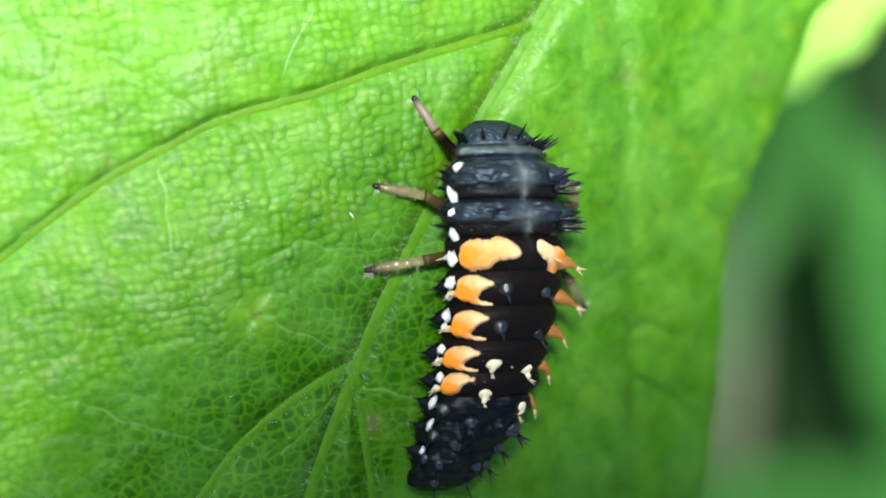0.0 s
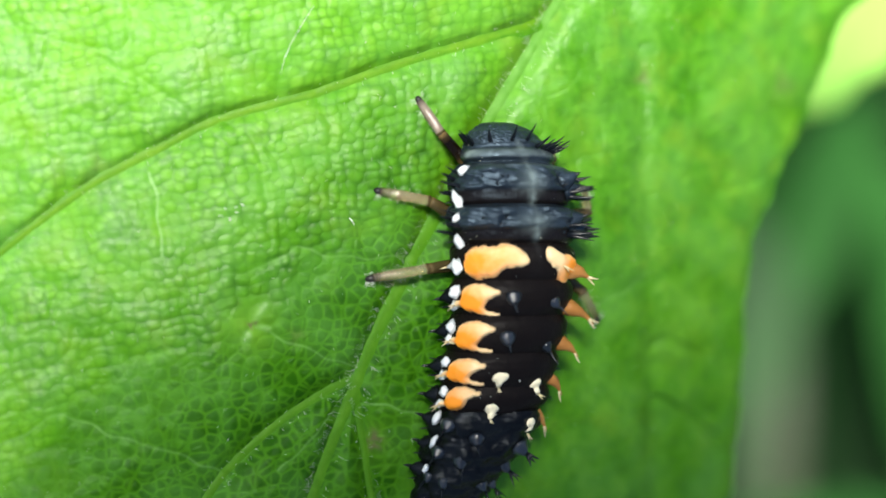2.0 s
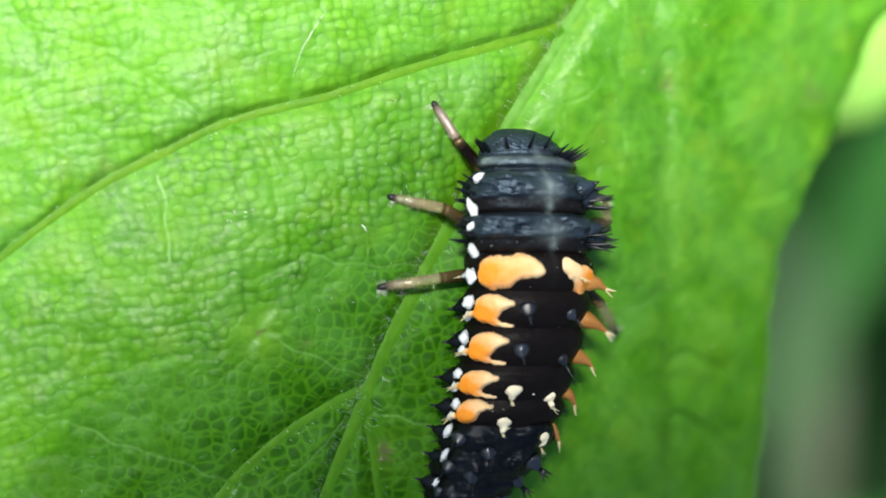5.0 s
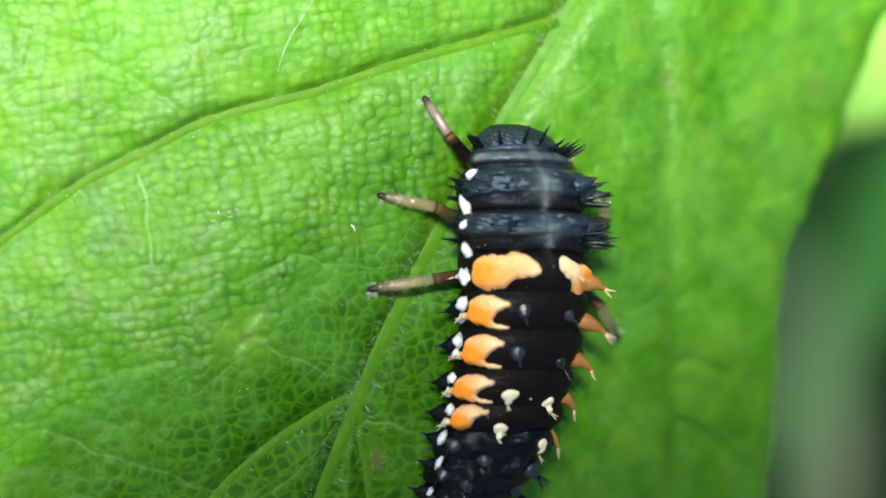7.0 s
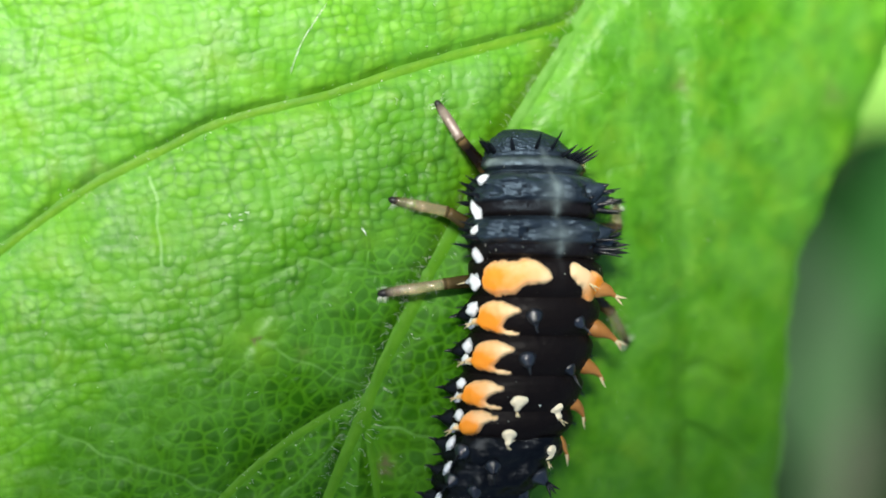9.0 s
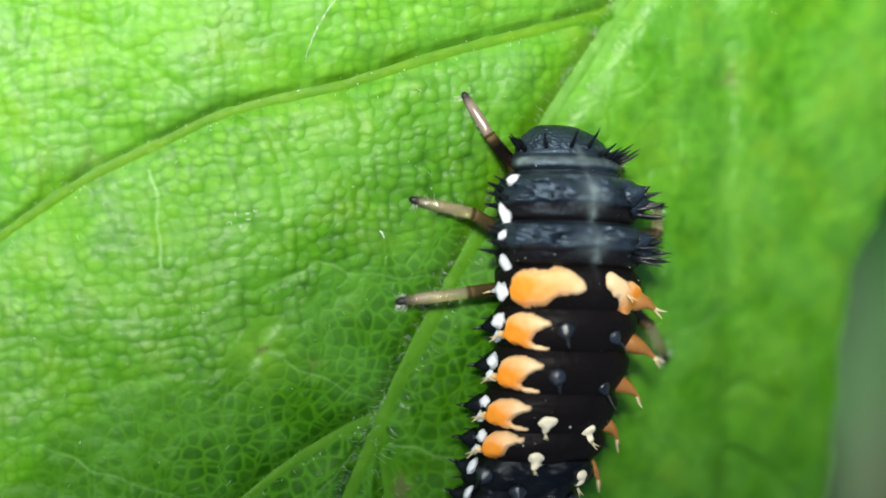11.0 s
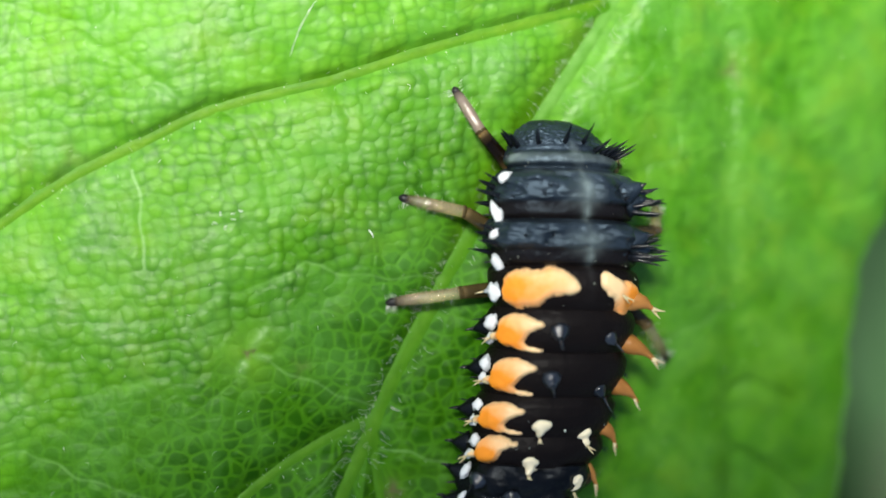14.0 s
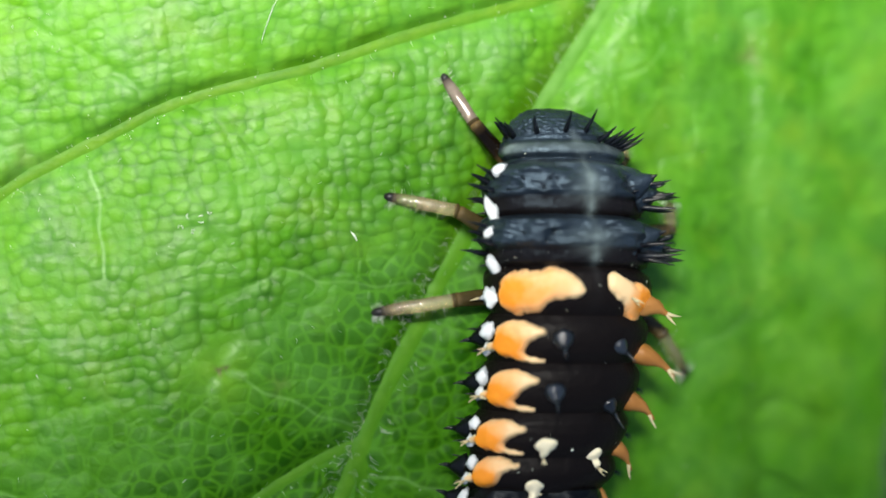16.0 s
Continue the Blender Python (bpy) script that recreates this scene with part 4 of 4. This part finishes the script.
        bmesh.ops.create_icosphere(bm, subdivisions=1, radius=r, matrix=Matrix.Translation(body(a, y, r * 0.5 + 0.02)))
    tagged(part("dust", bm, HAIR, top), "scattered pale dust", kind="stuff")
    # legs
    leg(top, (-1.35, 3.35, 0.95), (-2.12, 4.2, 1.02), (-2.69, 5.12, 0.70), 0.142, FEMUR, SMOKY, 0.15)
    leg(top, (-1.55, 2.0, 0.85), (-2.4, 2.48, 1.0), (-3.78, 2.74, 0.66), 0.152, BROWN, TIBIA)
    leg(top, (-1.5, 0.85, 0.8), (-2.4, 0.76, 0.98), (-3.96, 0.48, 0.62), 0.152, BROWN, TIBIA)
    leg(top, (0.6, 3.2, 0.85), (0.95, 3.55, 0.8), (1.0, 3.95, 0.45), 0.15, BROWN, TIBIA)
    leg(top, (1.2, 2.1, 0.85), (1.88, 2.2, 0.95), (2.05, 2.75, 0.35), 0.15, BROWN, TIBIA)
    leg(top, (1.2, 0.6, 0.85), (1.75, 0.18, 1.0), (2.52, -0.68, 0.2), 0.15, BROWN, TIBIA)
    return top


larva()


# ---- small things on the leaf ----
def hairs_along(name, line, reach, count, sides, parent, length):
    """Fine pale hairs along a vein."""
    bm = bmesh.new()
    for _ in range(count):
        i = random.randint(1, len(line) - 2)
        a, b = Vector((*line[i], 0)), Vector((*line[i + 1], 0))
        p = a.lerp(b, random.random())
        if not -6.5 < p.y < 8.5:
            continue
        d = (b - a).normalized()
        side = Vector((d.y, -d.x, 0)) * random.choice(sides)
        q = p + side * reach * random.uniform(0.6, 1.0)
        z = leaf_base(q.x, q.y) - 0.02
        q.z = z
        t = q + (side * random.uniform(0.5, 1.0) + Vector((random.uniform(-0.5, 0.5), random.uniform(-0.6, 0.2), random.uniform(0.3, 1.0)))).normalized() * length * random.uniform(0.5, 1.5)
        bristle(bm, q, t, 0.0042, 0.25, 3)
    ob = part(name, bm, HAIR, parent)
    return tagged(ob, "fine white hairs", kind="stuff")


hairs_along("midrib_hairs", MAIN[0], 0.28, 340, (-1, 1, 1, 1, 1), LEAF, 0.23)
for line in MAIN[1:]:
    hairs_along("vein_hairs", line, 0.18, 60, (-1, 1), LEAF, 0.10)


def glints_along(line, count):
    """Tiny white specks scattered on a vein, standing for the glints of its hairs."""
    bm = bmesh.new()
    for _ in range(count):
        px, py = line[random.randint(2, len(line) - 3)]
        px, py = px + random.gauss(0, 0.16), py + random.gauss(0, 0.14)
        r = random.uniform(0.006, 0.016)
        bmesh.ops.create_icosphere(bm, subdivisions=1, radius=r, matrix=Matrix.Translation((px, py, height(px, py) + 0.3 * r + 0.02)))
    return tagged(part("vein_glints", bm, HAIR, LEAF), "tiny white specks standing for hair glints on the vein", kind="stuff")


glints_along(smooth_line(LATERALS[0], 300), 60)
glints_along(smooth_line(LATERALS[1], 200), 20)

bm = bmesh.new()
for _ in range(330):
    px, py = random.uniform(-13, 7), random.uniform(-6, 8)
    z = height(px, py)
    bristle(bm, (px, py, z - 0.01), (px + random.uniform(-0.12, 0.12), py + random.uniform(-0.15, 0.1), z + random.uniform(0.02, 0.08)), 0.0045, 0.15, 3)
tagged(part("leaf_hairs", bm, HAIR, LEAF), "scattered short white hairs", kind="stuff")


def lint(points, r, label):
    bm = bmesh.new()
    line = smooth_line(points, 16)
    pts = [(p[0], p[1], height(p[0], p[1]) + 0.03) for p in line]
    tube(bm, pts, [r * (0.4 + 0.6 * math.sin(math.pi * (n + 0.5) / len(pts))) for n in range(len(pts))], 6)
    return tagged(part("lint_fibre", bm, HAIR), label, "fibre")


lint([(-6.21, 5.60), (-6.10, 6.0), (-5.9, 6.5), (-5.37, 7.38)], 0.006, "thin pale fibre lying on the green leaf")
lint([(-4.42, 2.03), (-4.36, 1.97), (-4.30, 1.86)], 0.018, "short white fleck of lint on the leaf")


def crust(x, y, r):
    """A thin broken ring of dried residue."""
    bm = bmesh.new()
    for n in range(3):
        a0 = random.uniform(0, 6.3)
        arc = [(x + r * math.cos(a0 + 0.35 * k), y + 0.8 * r * math.sin(a0 + 0.35 * k)) for k in range(5)]
        tube(bm, [(ax, ay, height(ax, ay) + 0.015) for ax, ay in arc], [0.004, 0.008, 0.010, 0.008, 0.003], 6)
    return tagged(part("residue_fleck", bm, HAIR), "tiny glinting white residue ring on the leaf", "residue", "residue on the leaf")


for dx, dy, dr in ((-7.51, 2.27, 0.05), (-7.27, 2.22, 0.085), (-7.66, 2.05, 0.045), (-7.12, 2.36, 0.04), (-7.42, 1.98, 0.04)):
    crust(dx, dy, dr)


# ---- plants and ground far below the leaf, and an added shading leaf overhead ----
def far_leaf_material(name, c0, c1):
    m, nt, b = material(name, 0.6, 0.1)
    col = ramp(nt, noise_node(nt, 120, 4), [(0.3, c0), (0.7, c1)])
    nt.links.new(col, b.inputs["Base Color"])
    bump(nt, b, noise_node(nt, 500, 3), 0.4, 0.0008)
    thin(nt, b, col, 0.3)
    return m


# light and shade are put into these greens: pale where lit, near black where shaded
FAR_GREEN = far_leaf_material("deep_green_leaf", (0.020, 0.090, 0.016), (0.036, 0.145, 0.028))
FAR_LIT = far_leaf_material("lit_lime_leaf", (0.20, 0.45, 0.06), (0.29, 0.57, 0.11))
FAR_SHADED = far_leaf_material("shaded_leaf", (0.003, 0.014, 0.003), (0.007, 0.03, 0.006))
BARK = plain("grey_bark", (0.075, 0.095, 0.055), (0.15, 0.18, 0.115), 90, 0.8, 0.3, 300, 0.002)
SOIL = plain("soil_and_litter", (0.012, 0.02, 0.008), (0.035, 0.05, 0.02), 8, 0.9, 0.2, 60, 0.02)


def far_leaf(x, y, z, length, width, turn, tilt, roll, mat, label, stalk=0.0):
    """A whole leaf blade with a fold along its middle, a midrib and a short stalk."""
    top = tagged(new("background_leaf"), label, "leaf", "leaves below")
    nu, nv = 21, 41
    verts = []
    for j in range(nv):
        f = j / (nv - 1)
        w = width / 2 * math.sin(math.pi * min(1, f * 0.98 + 0.01)) ** 0.75 * (1.15 - 0.4 * f)
        for i in range(nu):
            s = -1 + 2 * i / (nu - 1)
            edge = 1 + 0.04 * math.sin(f * 60)
            verts.append((s * w * edge, (f - 0.5) * length, abs(s) * w * 0.22 - 3.0 * (f - 0.4) ** 2 * length * 0.12 + 0.02 * width * math.sin(9 * f + 3 * s)))
    blade = from_arrays("blade", verts, grid_faces(nu, nv), mat, top)
    mod = blade.modifiers.new("thickness", "SOLIDIFY")
    mod.thickness = 0.3 * MM
    bm = bmesh.new()
    pts = [(0, (f - 0.5) * length, -3.0 * (f - 0.4) ** 2 * length * 0.12 - 0.2) for f in np.linspace(-0.25, 1, 14)]
    tube(bm, pts, [1.1 - 0.065 * n for n in range(14)], 8)
    part("midrib", bm, mat, top)
    if stalk:
        bm = bmesh.new()
        foot = [(0.4 * math.sin(n), -0.75 * length - 3.0 * n + 0.2 * n * n, -stalk * (n / 9) ** 1.4 - 3.9) for n in range(10)]
        tube(bm, foot, [1.1 + 0.12 * n for n in range(10)], 10)
        part("stalk", bm, mat, top)
    top.matrix_world = pose(x * MM, y * MM, z * MM, tilt, roll, turn)
    return top


far_leaf(18.0, 13.2, -18, 22, 11.5, -36, 4, -6, FAR_LIT, "lime leaf below, its colour paled for full light")
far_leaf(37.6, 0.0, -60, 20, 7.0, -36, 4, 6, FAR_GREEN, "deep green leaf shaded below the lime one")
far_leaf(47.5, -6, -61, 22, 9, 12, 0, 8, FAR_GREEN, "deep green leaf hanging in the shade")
far_leaf(48.5, -4, -70, 60, 30, -20, 0, 0, FAR_SHADED, "leaf low down, its colour darkened for shade")
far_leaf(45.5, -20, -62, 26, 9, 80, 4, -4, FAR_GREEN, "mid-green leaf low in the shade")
# unseen leaf, added between sun and main leaf to dim its lower part
far_leaf(-23.2, 8.1, 75, 60, 37.5, -83, 0, 0, FAR_GREEN, "unseen green leaf on a tall stalk, added overhead to shade this one", 492.0)


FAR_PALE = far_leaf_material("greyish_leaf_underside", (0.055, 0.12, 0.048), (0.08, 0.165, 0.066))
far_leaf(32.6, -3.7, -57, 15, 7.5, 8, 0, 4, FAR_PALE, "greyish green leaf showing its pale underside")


def stem():
    """A leaning woody stem with two swollen nodes."""
    top = tagged(new("woody_stem"), "grey-brown woody stem in the shade", "stem")
    line = [(46.2 - 1.45 * n + 0.4 * math.sin(n * 1.3), -36 + 4.6 * n, -77 + 2.4 * n) for n in range(8)]
    bm = bmesh.new()
    tube(bm, line, [1.9 - 0.1 * n for n in range(8)], 14)
    part("stem", bm, BARK, top)
    for n in (3, 6):
        bm = bmesh.new()
        a, b = Vector(line[n]), Vector(line[n + 1])
        tube(bm, [a.lerp(b, f) for f in (0, 0.12, 0.24, 0.36)], [1.5 - 0.1 * n, 2.1 - 0.1 * n, 2.1 - 0.1 * n, 1.5 - 0.1 * n], 14)
        part("node", bm, BARK, top, "swollen ring on the stem")
    return top


stem()

bm = bmesh.new()
bmesh.ops.create_grid(bm, x_segments=60, y_segments=60, size=200000)
for v in bm.verts:
    v.co.z = -420.0
ground = part("ground", bm, SOIL)
tagged(ground, "dark earth with plant litter", "ground", kind="structure")
